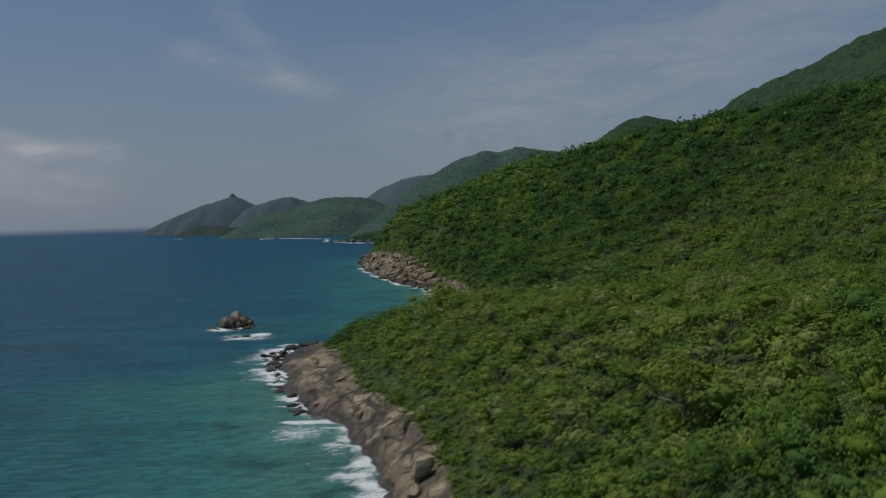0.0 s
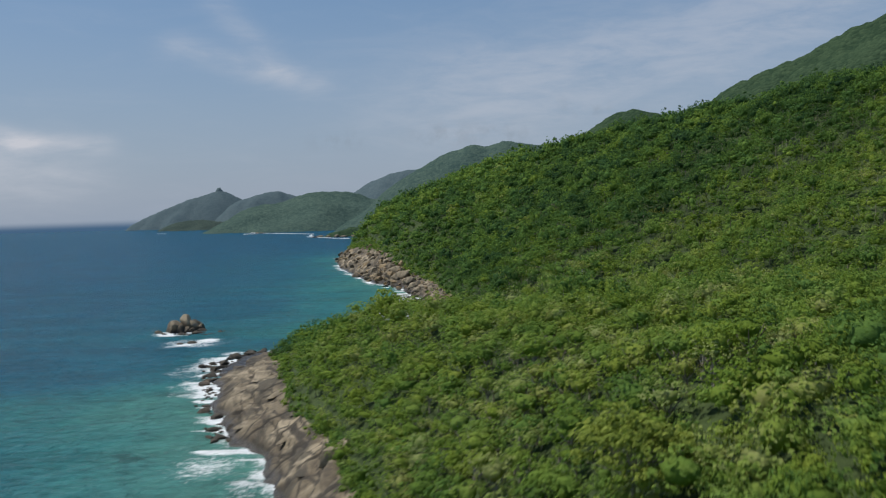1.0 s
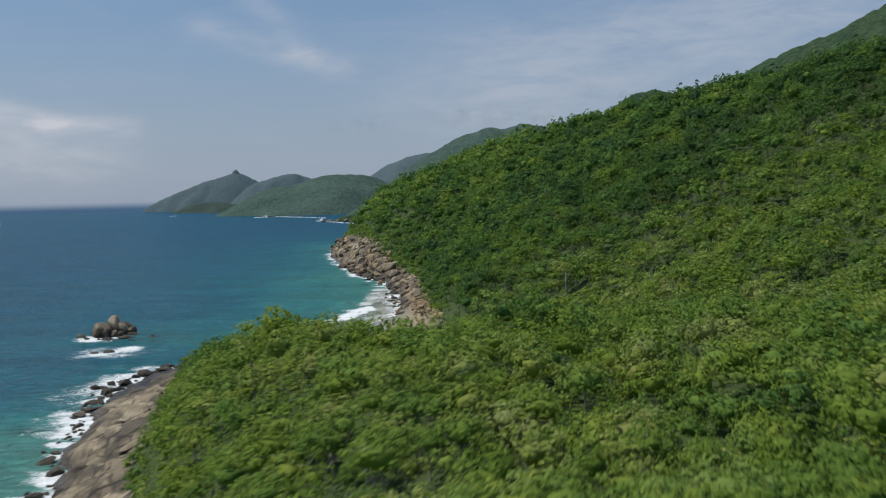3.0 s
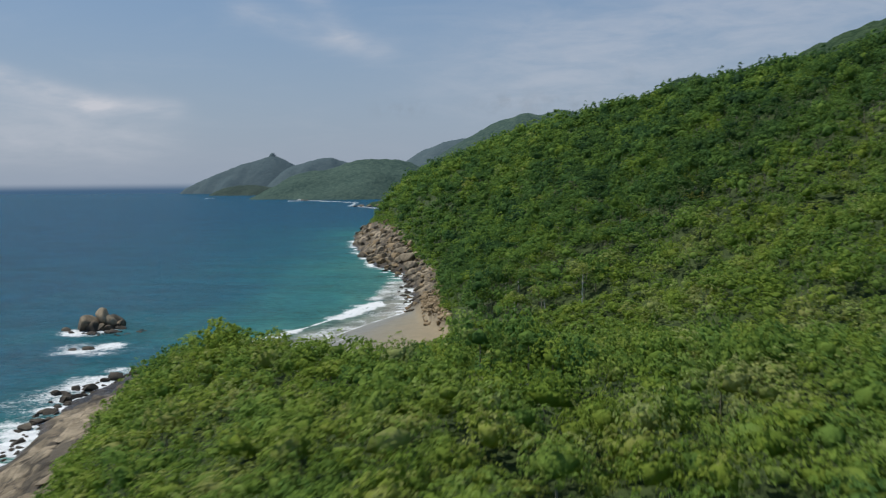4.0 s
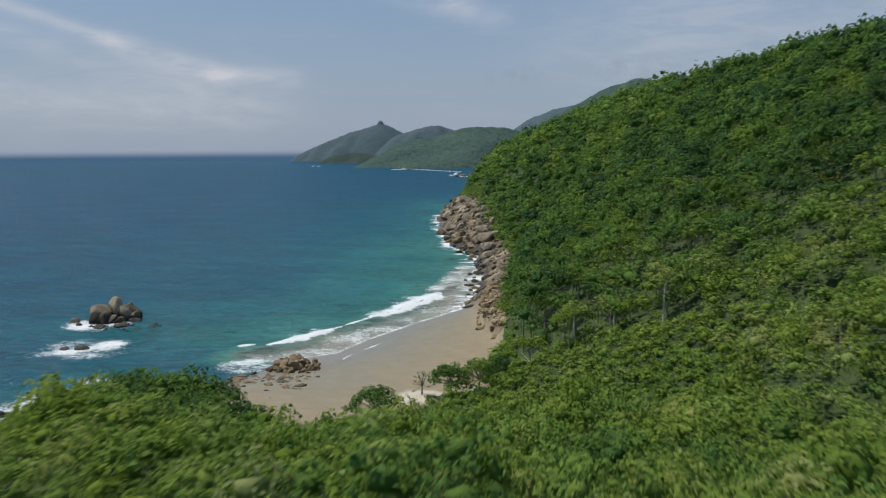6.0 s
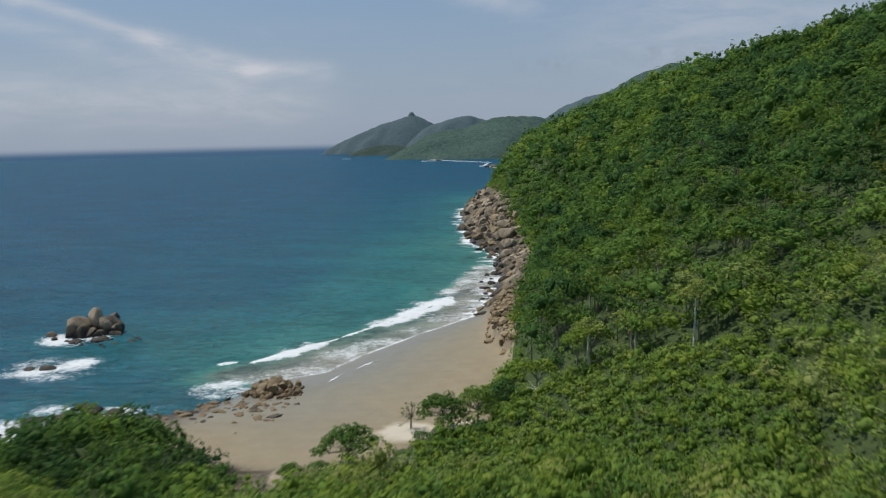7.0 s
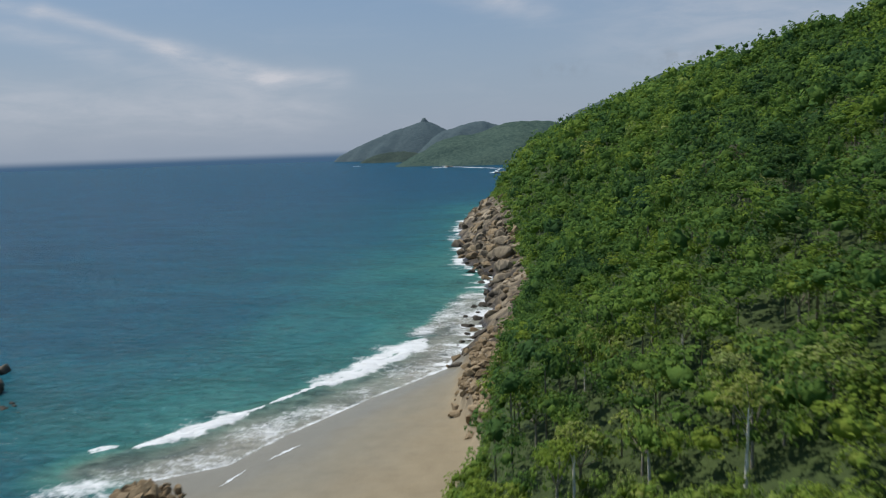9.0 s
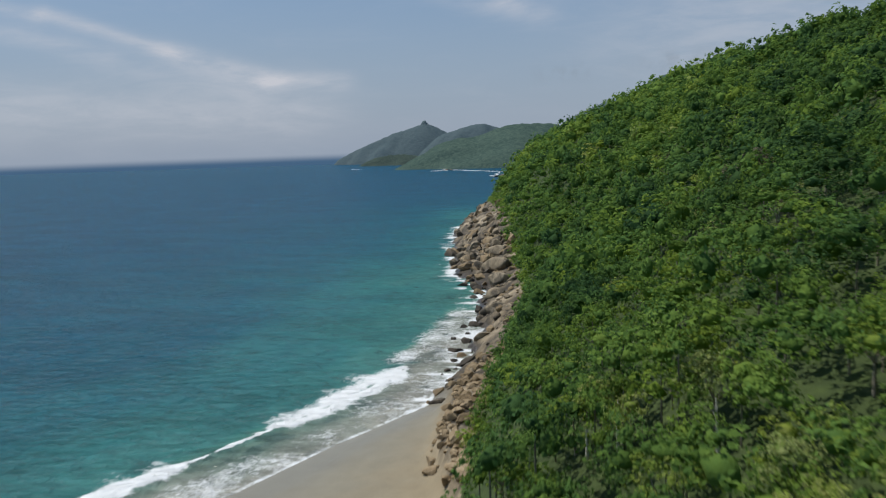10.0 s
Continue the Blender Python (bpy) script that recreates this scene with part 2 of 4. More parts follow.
def water_material():
    m, k = material("sea_water")
    pos = k.add("ShaderNodeNewGeometry").outputs["Position"]
    shoal = k.field("shoal")
    foam = k.field("foam")
    drift = k.noise(k.stretch(pos, (1.0, 0.45, 1.0), (0, 0, 0.5)), 0.03, 4.0)
    s = k.math("ADD", shoal, k.math("MULTIPLY", k.math("SUBTRACT", drift, 0.5), 0.30))
    color = ramp(k, s, [(0.0, (0.010, 0.067, 0.122)), (0.30, (0.013, 0.092, 0.134)), (0.55, (0.028, 0.150, 0.150)), (0.78, (0.072, 0.212, 0.176)), (0.90, (0.150, 0.212, 0.172)), (1.0, (0.285, 0.285, 0.240))])
    reef = k.remap(k.noise(pos, 0.055, 4.0, 0.6, 0.4), 0.54, 0.66)
    reef = k.math("MULTIPLY", reef, k.remap(shoal, 0.45, 0.7))
    color = k.mix(k.math("MULTIPLY", reef, 0.55), color, (0.012, 0.045, 0.048, 1))
    lace = k.math("ADD", k.math("MULTIPLY", k.noise(k.stretch(pos, (0.75, 1.0, 1.0), (0, 0, 0.2)), 0.50, 7.0, 0.72, 1.2), 0.75), k.math("MULTIPLY", k.noise(pos, 1.6, 4.0), 0.25))
    white = k.math("MULTIPLY", k.remap(k.math("ADD", k.math("MULTIPLY", lace, 1.25), k.math("MULTIPLY", foam, 0.48)), 0.86, 1.20), k.remap(foam, 0.0, 0.25))
    ripple = k.math("ADD", k.noise(k.stretch(pos, (0.55, 1.0, 1.0), (0, 0, -0.35)), 0.32, 6.0, 0.62, 0.5), k.math("MULTIPLY", k.noise(k.stretch(pos, (0.4, 1.0, 1.0), (0, 0, 0.2)), 0.06, 3.0), 1.6))
    # light and dark of the waves, multiplied into the water's colour
    chop = k.noise(k.stretch(pos, (0.62, 1.0, 1.0), (0, 0, -0.3)), 0.24, 5.0, 0.7, 0.8)
    swell = k.noise(k.stretch(pos, (0.35, 1.0, 1.0), (0, 0, 0.15)), 0.035, 4.0, 0.6, 0.4)
    wave_light = k.math("ADD", k.math("MULTIPLY", chop, 0.6), k.math("MULTIPLY", swell, 0.4))
    tone = k.remap(wave_light, 0.36, 0.64, 0.76, 1.22)
    color = k.add("ShaderNodeVectorMath", {0: color, 1: k.add("ShaderNodeCombineXYZ", {0: tone, 1: tone, 2: tone}).outputs[0]})
    color.operation = "MULTIPLY"
    color = k.mix(white, color.outputs[0], (0.80, 0.83, 0.84, 1))
    rough = k.remap(white, 0.0, 1.0, 0.14, 0.8)
    normal = k.add("ShaderNodeBump", {"Strength": 1.0, "Distance": 2.6, "Height": ripple}).outputs[0]
    body = k.add("ShaderNodeBsdfDiffuse", {"Color": color, "Normal": normal}).outputs[0]
    gloss = k.add("ShaderNodeBsdfGlossy", {"Color": (1, 1, 1, 1), "Roughness": rough, "Normal": normal}).outputs[0]
    fresnel = k.add("ShaderNodeFresnel", {"IOR": 1.33, "Normal": normal}).outputs[0]
    share = k.math("MULTIPLY", k.math("MINIMUM", k.math("MULTIPLY", fresnel, 0.55), 0.22), k.math("SUBTRACT", 1.0, white))
    shader = k.add("ShaderNodeMixShader", {0: share, 1: body, 2: gloss}).outputs[0]
    k.add("ShaderNodeOutputMaterial", {0: shader})
    return m


WATER = water_material()


# ---- mesh helpers ----
def mesh_of(name, verts, tris, mat, smooth=True, **fields):
    verts, tris = np.asarray(verts, np.float32), np.asarray(tris, np.int32)
    width = tris.shape[1]
    me = bpy.data.meshes.new(name)
    me.vertices.add(len(verts))
    me.vertices.foreach_set("co", verts.ravel())
    me.loops.add(tris.size)
    me.loops.foreach_set("vertex_index", tris.ravel())
    me.polygons.add(len(tris))
    me.polygons.foreach_set("loop_start", np.arange(0, tris.size, width, dtype=np.int32))
    me.polygons.foreach_set("use_smooth", np.full(len(tris), smooth))
    me.update(calc_edges=True)
    for key, values in fields.items():
        me.attributes.new(key, "FLOAT", "POINT").data.foreach_set("value", np.asarray(values, np.float32))
    me.materials.append(mat)
    return me


def part(name, data, parent, label=""):
    ob = new(name, data)
    ob.parent = parent
    return tagged(ob, label)


def lattice(xs, ys):
    """Grid points of two rows of lines, and the quads between them."""
    X, Y = np.meshgrid(xs, ys)
    n, m = len(xs), len(ys)
    i = (np.arange(m - 1)[:, None] * n + np.arange(n - 1)[None, :]).ravel()
    return X.ravel(), Y.ravel(), np.stack([i, i + 1, i + n + 1, i + n], 1)


def steps(*spans):
    """Grid lines: (from, to, spacing) one after the other."""
    out = [np.arange(a, b - 1e-6, s) for a, b, s in spans]
    return np.concatenate(out + [[spans[-1][1]]])


def vnoise(x, y, size, seed=0):
    """Smooth value noise from 0 to 1 on cells of that size."""
    u, v = x / size + 57.3 * seed, y / size - 31.7 * seed
    iu, iv = np.floor(u), np.floor(v)
    fu, fv = u - iu, v - iv
    fu, fv = fu * fu * (3 - 2 * fu), fv * fv * (3 - 2 * fv)

    def h(a, b):
        q = np.sin(a * 127.1 + b * 311.7 + seed * 74.7) * 43758.5453
        return q - np.floor(q)
    return (h(iu, iv) * (1 - fu) + h(iu + 1, iv) * fu) * (1 - fv) + (h(iu, iv + 1) * (1 - fu) + h(iu + 1, iv + 1) * fu) * fv


def smooth(v, a, b):
    t = np.clip((v - a) / (b - a), 0, 1)
    return t * t * (3 - 2 * t)


def smin(a, b, k):
    h = np.clip(0.5 + 0.5 * (b - a) / k, 0, 1)
    return b * (1 - h) + a * h - k * h * (1 - h)


def smax(a, b, k):
    return -smin(-a, -b, k)


# ---- the plan ----
COAST = [(-60, -400), (-25, 0), (-8, 120), (-18, 191), (-26, 232), (-42, 256), (-53, 288), (-65, 328), (-73, 360), (-71, 398), (-55, 404), (-40, 408), (-34, 420), (-31, 436), (-19, 447), (-14, 468), (-5, 495), (8, 526),
         (8, 548), (6, 610), (-2, 639), (-10, 690), (-33, 738), (-48, 789), (-88, 960), (-112, 1161), (-70, 1270), (90, 1420), (500, 1500), (1500, 1500)]
GREEN = [(-48, -400), (-12, 0), (6, 120), (-3, 191), (-12, 228), (-28, 268), (-38, 316), (-46, 352), (-54, 378), (-30, 381), (-13, 370), (-3, 362), (1, 347), (8, 346), (12, 362), (21, 386), (26, 393), (35, 399), (36, 407), (30.5, 416), (31.5, 429), (34, 449),
         (29, 490), (24, 534), (17, 634), (6, 690), (-11, 772), (-49, 946), (-96, 1140), (-58, 1255), (95, 1405), (500, 1480), (1500, 1480)]


def shore_distance(x, y, line):
    """Distance from a line of the plan, positive on the land's side."""
    best = np.full(x.shape, 1e12)
    p = np.asarray(line, float)
    for (ax, ay), (bx, by) in zip(p[:-1], p[1:]):
        ex, ey = bx - ax, by - ay
        t = np.clip(((x - ax) * ex + (y - ay) * ey) / (ex * ex + ey * ey), 0, 1)
        best = np.minimum(best, (x - ax - t * ex) ** 2 + (y - ay - t * ey) ** 2)
    poly = np.concatenate([p, [(1500, -400)]])
    inside = np.zeros(x.shape, bool)
    for (ax, ay), (bx, by) in zip(poly, np.roll(poly, -1, 0)):
        if ay != by:
            inside ^= ((ay > y) != (by > y)) & (x < (bx - ax) * (y - ay) / (by - ay) + ax)
    return np.where(inside, 1, -1) * np.sqrt(best)


def coast(x, y):
    """Distance from the waterline, which is ragged along the rocks."""
    rocky = 1 - smooth(y, 392, 412) * (1 - smooth(y, 530, 560))
    jx = 7.0 * (vnoise(x, y, 11, 51) - 0.5) + 4.0 * (vnoise(x, y, 4.5, 52) - 0.5)
    jy = 7.0 * (vnoise(x, y, 11, 53) - 0.5) + 4.0 * (vnoise(x, y, 4.5, 54) - 0.5)
    return shore_distance(x + jx * rocky, y + jy * rocky, COAST)


def beach_mask(x, y):
    return smooth(x, -42, -30) * smooth(y, 368, 374) * (1 - smooth(x + 0.18 * np.maximum(y - 487, 0) + 0.40 * np.minimum(y - 487, 0), 19, 23)) * (1 - smooth(y, 528, 545)) * (1 - smooth(x, 38, 42))


def facets(u, v, su, sv, seed):
    """Irregular slabs: for each point the distance from the slab's edge (0 to 1), its own random number and the offset from its heart."""
    iu, iv = np.floor(u / su), np.floor(v / sv)
    first, second = np.full(u.shape, 9.0), np.full(u.shape, 9.0)
    number, off = np.zeros(u.shape), np.zeros(u.shape)
    for a in (-1, 0, 1):
        for b in (-1, 0, 1):
            cu, cv = iu + a, iv + b
            h = np.sin(cu * 127.1 + cv * 311.7 + seed * 17.3) * 43758.5453
            g = np.sin(cu * 269.5 + cv * 183.3 + seed * 29.1) * 43758.5453
            h, g = h - np.floor(h), g - np.floor(g)
            du, dv = u / su - cu - h, v / sv - cv - g
            d = np.hypot(du, dv)
            closer = d < first
            second = np.where(closer, first, np.minimum(second, d))
            first, number, off = np.where(closer, d, first), np.where(closer, (h * 7.3 + g * 3.1) % 1.0, number), np.where(closer, du, off)
    return second - first, number, off


def sheet_relief(x, y, share):
    """Relief of the bare granite: long leaning sheets with cracks between them, and smaller flakes."""
    wx, wy = x + 5 * vnoise(x, y, 11, 21), y + 9 * vnoise(x, y, 16, 22)
    u, v = 0.93 * wx - 0.36 * wy, 0.36 * wx + 0.93 * wy
    gap, number, off = facets(u, v, 7.0, 22.0, 3)
    gap2, number2, off2 = facets(u + 0.5 * v, v, 4.0, 7.5, 5)
    broken = smooth(vnoise(x, y, 21, 23), 0.42, 0.62)
    crack = np.exp(-(gap / 0.085) ** 2) * smooth(vnoise(x, y, 9, 25), 0.2, 0.45)
    flake = np.exp(-(gap2 / 0.13) ** 2) * broken
    z = (number - 0.5) * 1.6 - 1.1 * off * (number - 0.2) - 0.7 * crack + broken * ((number2 - 0.5) * 0.9 - 0.5 * off2) - 0.3 * flake
    run = share * 3.0 + 1.3 * vnoise(x, y, 34, 61) + 0.55 * vnoise(x, y, 10, 62)
    ledge = run - np.floor(run)
    worn = smooth(vnoise(x, y, 15, 63), 0.30, 0.55)
    z = z * 0.50 + 1.3 * worn * (smooth(ledge, 0.44, 0.54) - ledge)
    crack = np.maximum(crack, worn * np.exp(-((ledge - 0.46) / 0.045) ** 2))
    return z, np.maximum(crack, 0.8 * flake), 0.7 * number + 0.3 * number2 * broken


def land(x, y):
    """Height of the ground, with its distances from the sea and from the edge of the woods."""
    dc, dv = coast(x, y), shore_distance(x, y, GREEN)
    beach = beach_mask(x, y)
    edge = 8.0 + 13 * smooth(y, 740, 880) - 5.0 * smooth(y, 1000, 1130)
    edge = edge - 4.5 * smooth(y, 330, 375) * (1 - smooth(y, 400, 430))
    edge = edge + (3.2 - edge) * beach
    rise = 0.65 + 0.5 * smooth(y, 560, 800)
    hill = -70.5 + 0.492 * x + 0.139 * y + 6 * np.exp(-((x - 35) / 70) ** 2 - ((y - 890) / 110) ** 2)
    over = (x + 20) * 0.85 + (y - 1150) * 0.525
    hill = smin(hill, 122.0 - 0.02 * np.maximum(x - 170, 0), 22) - 0.9 * np.logaddexp(0, over / 14) * 14
    hill = np.maximum(hill, -40)
    saddle = 31.6 + 0.02 * x - 0.262 * np.logaddexp(0, (y - 266) / 9) * 9 + 6 * np.exp(-((y - 115) / 45) ** 2)
    saddle = saddle - 6.0 * np.exp(-((x - 12) / 27) ** 2) * smooth(y, 286, 320)
    ground = smax(hill, saddle, 6)
    ground = ground + (vnoise(x, y, 38, 1) - 0.5) * 6 + (vnoise(x, y, 14, 2) - 0.5) * 2.5
    inland = np.maximum(dv, 0)
    ground = smin(edge + rise * inland, np.maximum(ground, edge + 0.03 * inland), 4)
    share = np.clip(dc / np.maximum(dc - dv, 1e-3), 0, 1)
    sheets = sheet_relief(x, y, share)[0] * (1 - beach) * np.sin(np.pi * np.clip(share, 0, 1)) ** 0.5
    shore = edge * share ** 0.8 + sheets + (1 - beach) * ((vnoise(x, y, 7, 3) - 0.45) * 0.9 + (vnoise(x, y, 19, 8) - 0.5) * 2.2) * np.sin(np.pi * share)
    sea = -0.10 * np.maximum(-dc, 0)
    z = np.where(dc < 0, np.maximum(sea, -14), np.where(dv < 0, shore, ground))
    return z, dc, dv


# ---- ground ----
def build_ground():
    x, y, quads = lattice(steps((-300, -110, 19), (-110, -82, 2.0), (-82, 2, 0.55), (2, 60, 2.0), (60, 160, 4.0), (160, 400, 8), (400, 1500, 55)), steps((-400, 60, 20), (60, 170, 5), (170, 404, 0.65), (404, 640, 1.6), (640, 1180, 5), (1180, 1500, 16)))
    z, dc, dv = land(x, y)
    green = smooth(dv, -1.5, 1.5)
    relief = sheet_relief(x, y, np.clip(dc / np.maximum(dc - dv, 1e-3), 0, 1))
    me = mesh_of("ground", np.stack([x, y, z], 1), quads, GROUND, True, sand=np.maximum(beach_mask(x, y), (dc < -3) * 1.0), green=green, pale=np.exp(-((x - 19) / 9) ** 2 - ((y - 396) / 9) ** 2) + 0.9 * np.exp(-((x - 33) / 5) ** 2 - ((y - 402) / 6) ** 2), plate=relief[2], crack=relief[1] * (1 - beach_mask(x, y)) * (dc > -2))
    tagged(new("ground", me), "coastal hillside of soil, granite and pale sand", "ground", kind="structure")


build_ground()

BREAKERS = [([(-43, 454), (-38, 457.5), (-35, 467), (-30, 478)], 2.0), ([(-30.5, 478), (-28.4, 486), (-25.6, 492), (-22.6, 503)], 0.40), ([(-22.4, 504), (-15.5, 515), (-13, 534), (-7.7, 560)], 3.4), ([(-52, 447), (-49, 452.5)], 0.45)]
ISLETS = [(-120, 476, 10), (-102, 441, 13), (-70, 404, 8), (-38, 430, 9), (0, 610, 9)]


def line_distance(x, y, line):
    best = np.full(x.shape, 1e12)
    p = np.asarray(line, float)
    for (ax, ay), (bx, by) in zip(p[:-1], p[1:]):
        ex, ey = bx - ax, by - ay
        t = np.clip(((x - ax) * ex + (y - ay) * ey) / (ex * ex + ey * ey), 0, 1)
        best = np.minimum(best, (x - ax - t * ex) ** 2 + (y - ay - t * ey) ** 2)
    return np.sqrt(best)


def build_sea():
    x, y, quads = lattice(steps((-4200, -1000, 400), (-1000, -300, 50), (-300, -140, 10), (-140, -80, 3.0), (-80, 20, 0.9), (20, 60, 10), (60, 2600, 250)),
                          steps((-1500, -300, 300), (-300, 150, 30), (150, 200, 3), (200, 410, 1.5), (410, 600, 0.9), (600, 960, 2.2), (960, 1300, 12), (1300, 4800, 250)))
    dc = -coast(x, y)
    out = np.maximum(dc, 0)
    near = np.exp(-out / 100) * (1 - 0.50 * smooth(y, 305, 360) * (1 - smooth(y, 425, 470)))
    shoal = np.clip(0.06 + 0.74 * near, 0, 1)
    bay = smooth(y, 412, 440) * (1 - smooth(y, 540, 620))
    shoal = np.maximum(shoal, bay * (0.40 + 0.6 * np.exp(-(out / 27) ** 6)) * np.exp(-out / 260))
    shoal = np.clip(shoal * (1 - 0.35 * smooth(y, 640, 900)), 0, 1)
    shoal = np.maximum(shoal, 0.44 * np.exp(-((x + 55) / 75) ** 2) * smooth(y, 390, 450) * (1 - smooth(y, 620, 820)))
    flats = smooth(y, 412, 440) * (1 - smooth(y, 640, 690))
    shoal = np.maximum(shoal, flats * 0.98 * np.exp(-(out / 21) ** 6))
    rocky = 1 - beach_mask(x + 12, y - 8)
    patches = vnoise(x, y, 26, 5)
    foam = rocky * np.exp(-(out / (2.5 + 16 * patches ** 2)) ** 2) * (0.28 + 0.85 * patches)
    foam = 1.12 * foam * (0.6 + 0.8 * vnoise(x, y, 5, 28)) * (1 - smooth(y, 1150, 1300))
    streak = smooth(vnoise(x * 0.2, y, 3.0, 33), 0.38, 0.75) * smooth(vnoise(x, y, 19, 35), 0.15, 0.5)
    foam = np.maximum(foam, 1.5 * rocky * streak * np.exp(-(out / 10) ** 2) * (y < 960))
    foam = np.maximum(foam, 0.85 * np.exp(-((x + 42) / 12) ** 2 - ((y - 236) / 14) ** 2) * (dc > 0))
    cove = np.exp(-((x + 7) / 12) ** 4) * smooth(y, 545, 575) * (1 - smooth(y, 640, 680))
    foam = np.maximum(foam, 1.0 * cove * (0.48 + 0.62 * vnoise(x, y, 8, 19)))
    shoal = np.maximum(shoal, 0.97 * cove)
    for ix, iy, r in ISLETS:
        d = np.hypot(x - ix, (y - iy + 3) * 1.3)
        foam = np.maximum(foam, 1.25 * np.exp(-np.maximum(d - r * 0.8, 0) ** 2 / (0.55 * r * r)) * (0.35 + 0.85 * vnoise(x, y, 9, 6)))
    # broken lines of surf, and the lacy backwash between them and the sand
    jx = 6 * (vnoise(x, y, 21, 17) - 0.5) + 4.5 * (vnoise(x, y, 4.5, 23) - 0.5) + 2.5 * (vnoise(x, y, 2.0, 24) - 0.5)
    jy = 5 * (vnoise(x, y, 9, 18) - 0.5) + 3.5 * (vnoise(x, y, 3.5, 25) - 0.5)
    rise = np.zeros(x.shape)
    for line, girth in BREAKERS:
        a, b = np.asarray(line[0], float), np.asarray(line[-1], float)
        t = np.clip(((x - a[0]) * (b - a)[0] + (y - a[1]) * (b - a)[1]) / ((b - a) @ (b - a)), 0, 1)
        g = girth * (0.35 + 1.0 * np.sqrt(t) * smooth(t, 1.0, 0.9)) * (0.5 + 1.0 * vnoise(x, y, 7, 15))
        d = line_distance(x + jx * 0.6, y + jy * 0.6, line)
        side = (b - a)[0] * (y - a[1]) - (b - a)[1] * (x - a[0])
        d = d * np.where(side > 0, 0.50, 1.25)
        foam = np.maximum(foam, 1.05 * np.exp(-(d / (1.6 * g)) ** 2) + 0.55 * np.exp(-(d / (0.85 * g)) ** 2))
        foam = np.maximum(foam, 0.75 * np.exp(-d / (2.2 * girth)) * vnoise(x, y, 6, 16) * (out > 3))
        rise = np.maximum(rise, 0.45 * np.exp(-(d / 2.2) ** 2))
    wash = bay * np.exp(-((out + jx * 0.7) / 17) ** 4)
    swash = bay * ((0.45 + 0.7 * vnoise(x, y, 6, 27)) * np.exp(-((out - 0.4 + jx * 0.08) / 0.9) ** 2) + 0.40 * np.exp(-out / 6) * vnoise(x, y, 5, 26))
    foam = np.maximum(foam, np.maximum(swash, wash * (0.34 + 0.62 * vnoise(x, y, 9, 14) ** 1.3)))
    z = rise + 0.35 * (vnoise(x, y, 11, 9) - 0.5) * (np.hypot(x, y - 400) < 700) * smooth(out, 0, 14)
    me = mesh_of("water", np.stack([x, y, z + 0.05], 1), quads, WATER, True, shoal=shoal, foam=foam)
    tagged(new("water", me), "blue-green sea with white foam and small breakers", "sea", kind="structure")


build_sea()

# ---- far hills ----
# haze is put into the base colour: the farther woods are paler and bluer
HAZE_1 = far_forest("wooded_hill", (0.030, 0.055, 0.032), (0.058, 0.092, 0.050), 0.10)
HAZE_2 = far_forest("haze_tinted_woods", (0.046, 0.078, 0.070), (0.082, 0.122, 0.098), 0.07)
HAZE_3 = far_forest("haze_tinted_farthest_woods", (0.078, 0.112, 0.126), (0.100, 0.136, 0.146), 0.06)


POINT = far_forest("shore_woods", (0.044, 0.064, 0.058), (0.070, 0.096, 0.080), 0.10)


def far_hill(name, ridge, width, cell, mat, label, power=1.35, lumps=14.0):
    """A wooded hill that falls off on both sides of its ridge."""
    p = np.asarray(ridge, float)
    xs = np.arange(p[:, 0].min() - width, p[:, 0].max() + width + cell, cell)
    ys = np.arange(p[:, 1].min() - width, p[:, 1].max() + width + cell, cell)
    x, y, quads = lattice(xs, ys)
    z = np.full(x.shape, -30.0)
    for a, b in zip(p[:-1], p[1:]):
        e = b - a
        t = np.clip(((x - a[0]) * e[0] + (y - a[1]) * e[1]) / (e[0] ** 2 + e[1] ** 2), 0, 1)
        d = np.hypot(x - a[0] - t * e[0], y - a[1] - t * e[1])
        d = d * (0.8 + 0.4 * vnoise(x, y, width * 0.35, 3))
        top = a[2] + t * e[2] + 12
        reach = width * np.clip(top / p[:, 2].max(), 0.12, 1)
        z = np.maximum(z, top * (1 - np.clip(d / reach, 0, 1.3) ** power) - 12)
    z += (vnoise(x, y, width * 0.22, 4) - 0.5) * lumps * np.clip(z / 60, 0, 1) + (vnoise(x, y, 11, 5) - 0.5) * 5 * (z > 1)
    keep = (z[quads] > -9).any(1)
    used = np.unique(quads[keep])
    back = np.zeros(len(x), int)
    back[used] = np.arange(len(used))
    me = mesh_of(name, np.stack([x, y, z], 1)[used], back[quads[keep]], mat)
    tagged(new(name, me), label, "hill", kind="structure")


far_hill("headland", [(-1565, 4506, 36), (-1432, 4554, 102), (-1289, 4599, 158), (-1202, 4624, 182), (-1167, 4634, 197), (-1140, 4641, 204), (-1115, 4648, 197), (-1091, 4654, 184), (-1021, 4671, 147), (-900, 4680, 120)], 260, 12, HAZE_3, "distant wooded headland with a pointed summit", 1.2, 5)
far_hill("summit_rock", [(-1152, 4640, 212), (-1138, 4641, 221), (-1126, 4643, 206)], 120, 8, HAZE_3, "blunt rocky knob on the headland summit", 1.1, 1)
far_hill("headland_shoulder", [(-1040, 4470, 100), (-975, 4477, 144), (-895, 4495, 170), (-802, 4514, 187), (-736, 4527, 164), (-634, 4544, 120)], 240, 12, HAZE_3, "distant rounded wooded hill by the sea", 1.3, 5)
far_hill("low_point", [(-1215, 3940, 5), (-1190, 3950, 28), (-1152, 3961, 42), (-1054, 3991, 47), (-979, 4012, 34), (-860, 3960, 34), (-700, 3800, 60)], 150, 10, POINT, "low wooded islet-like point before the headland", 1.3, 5)
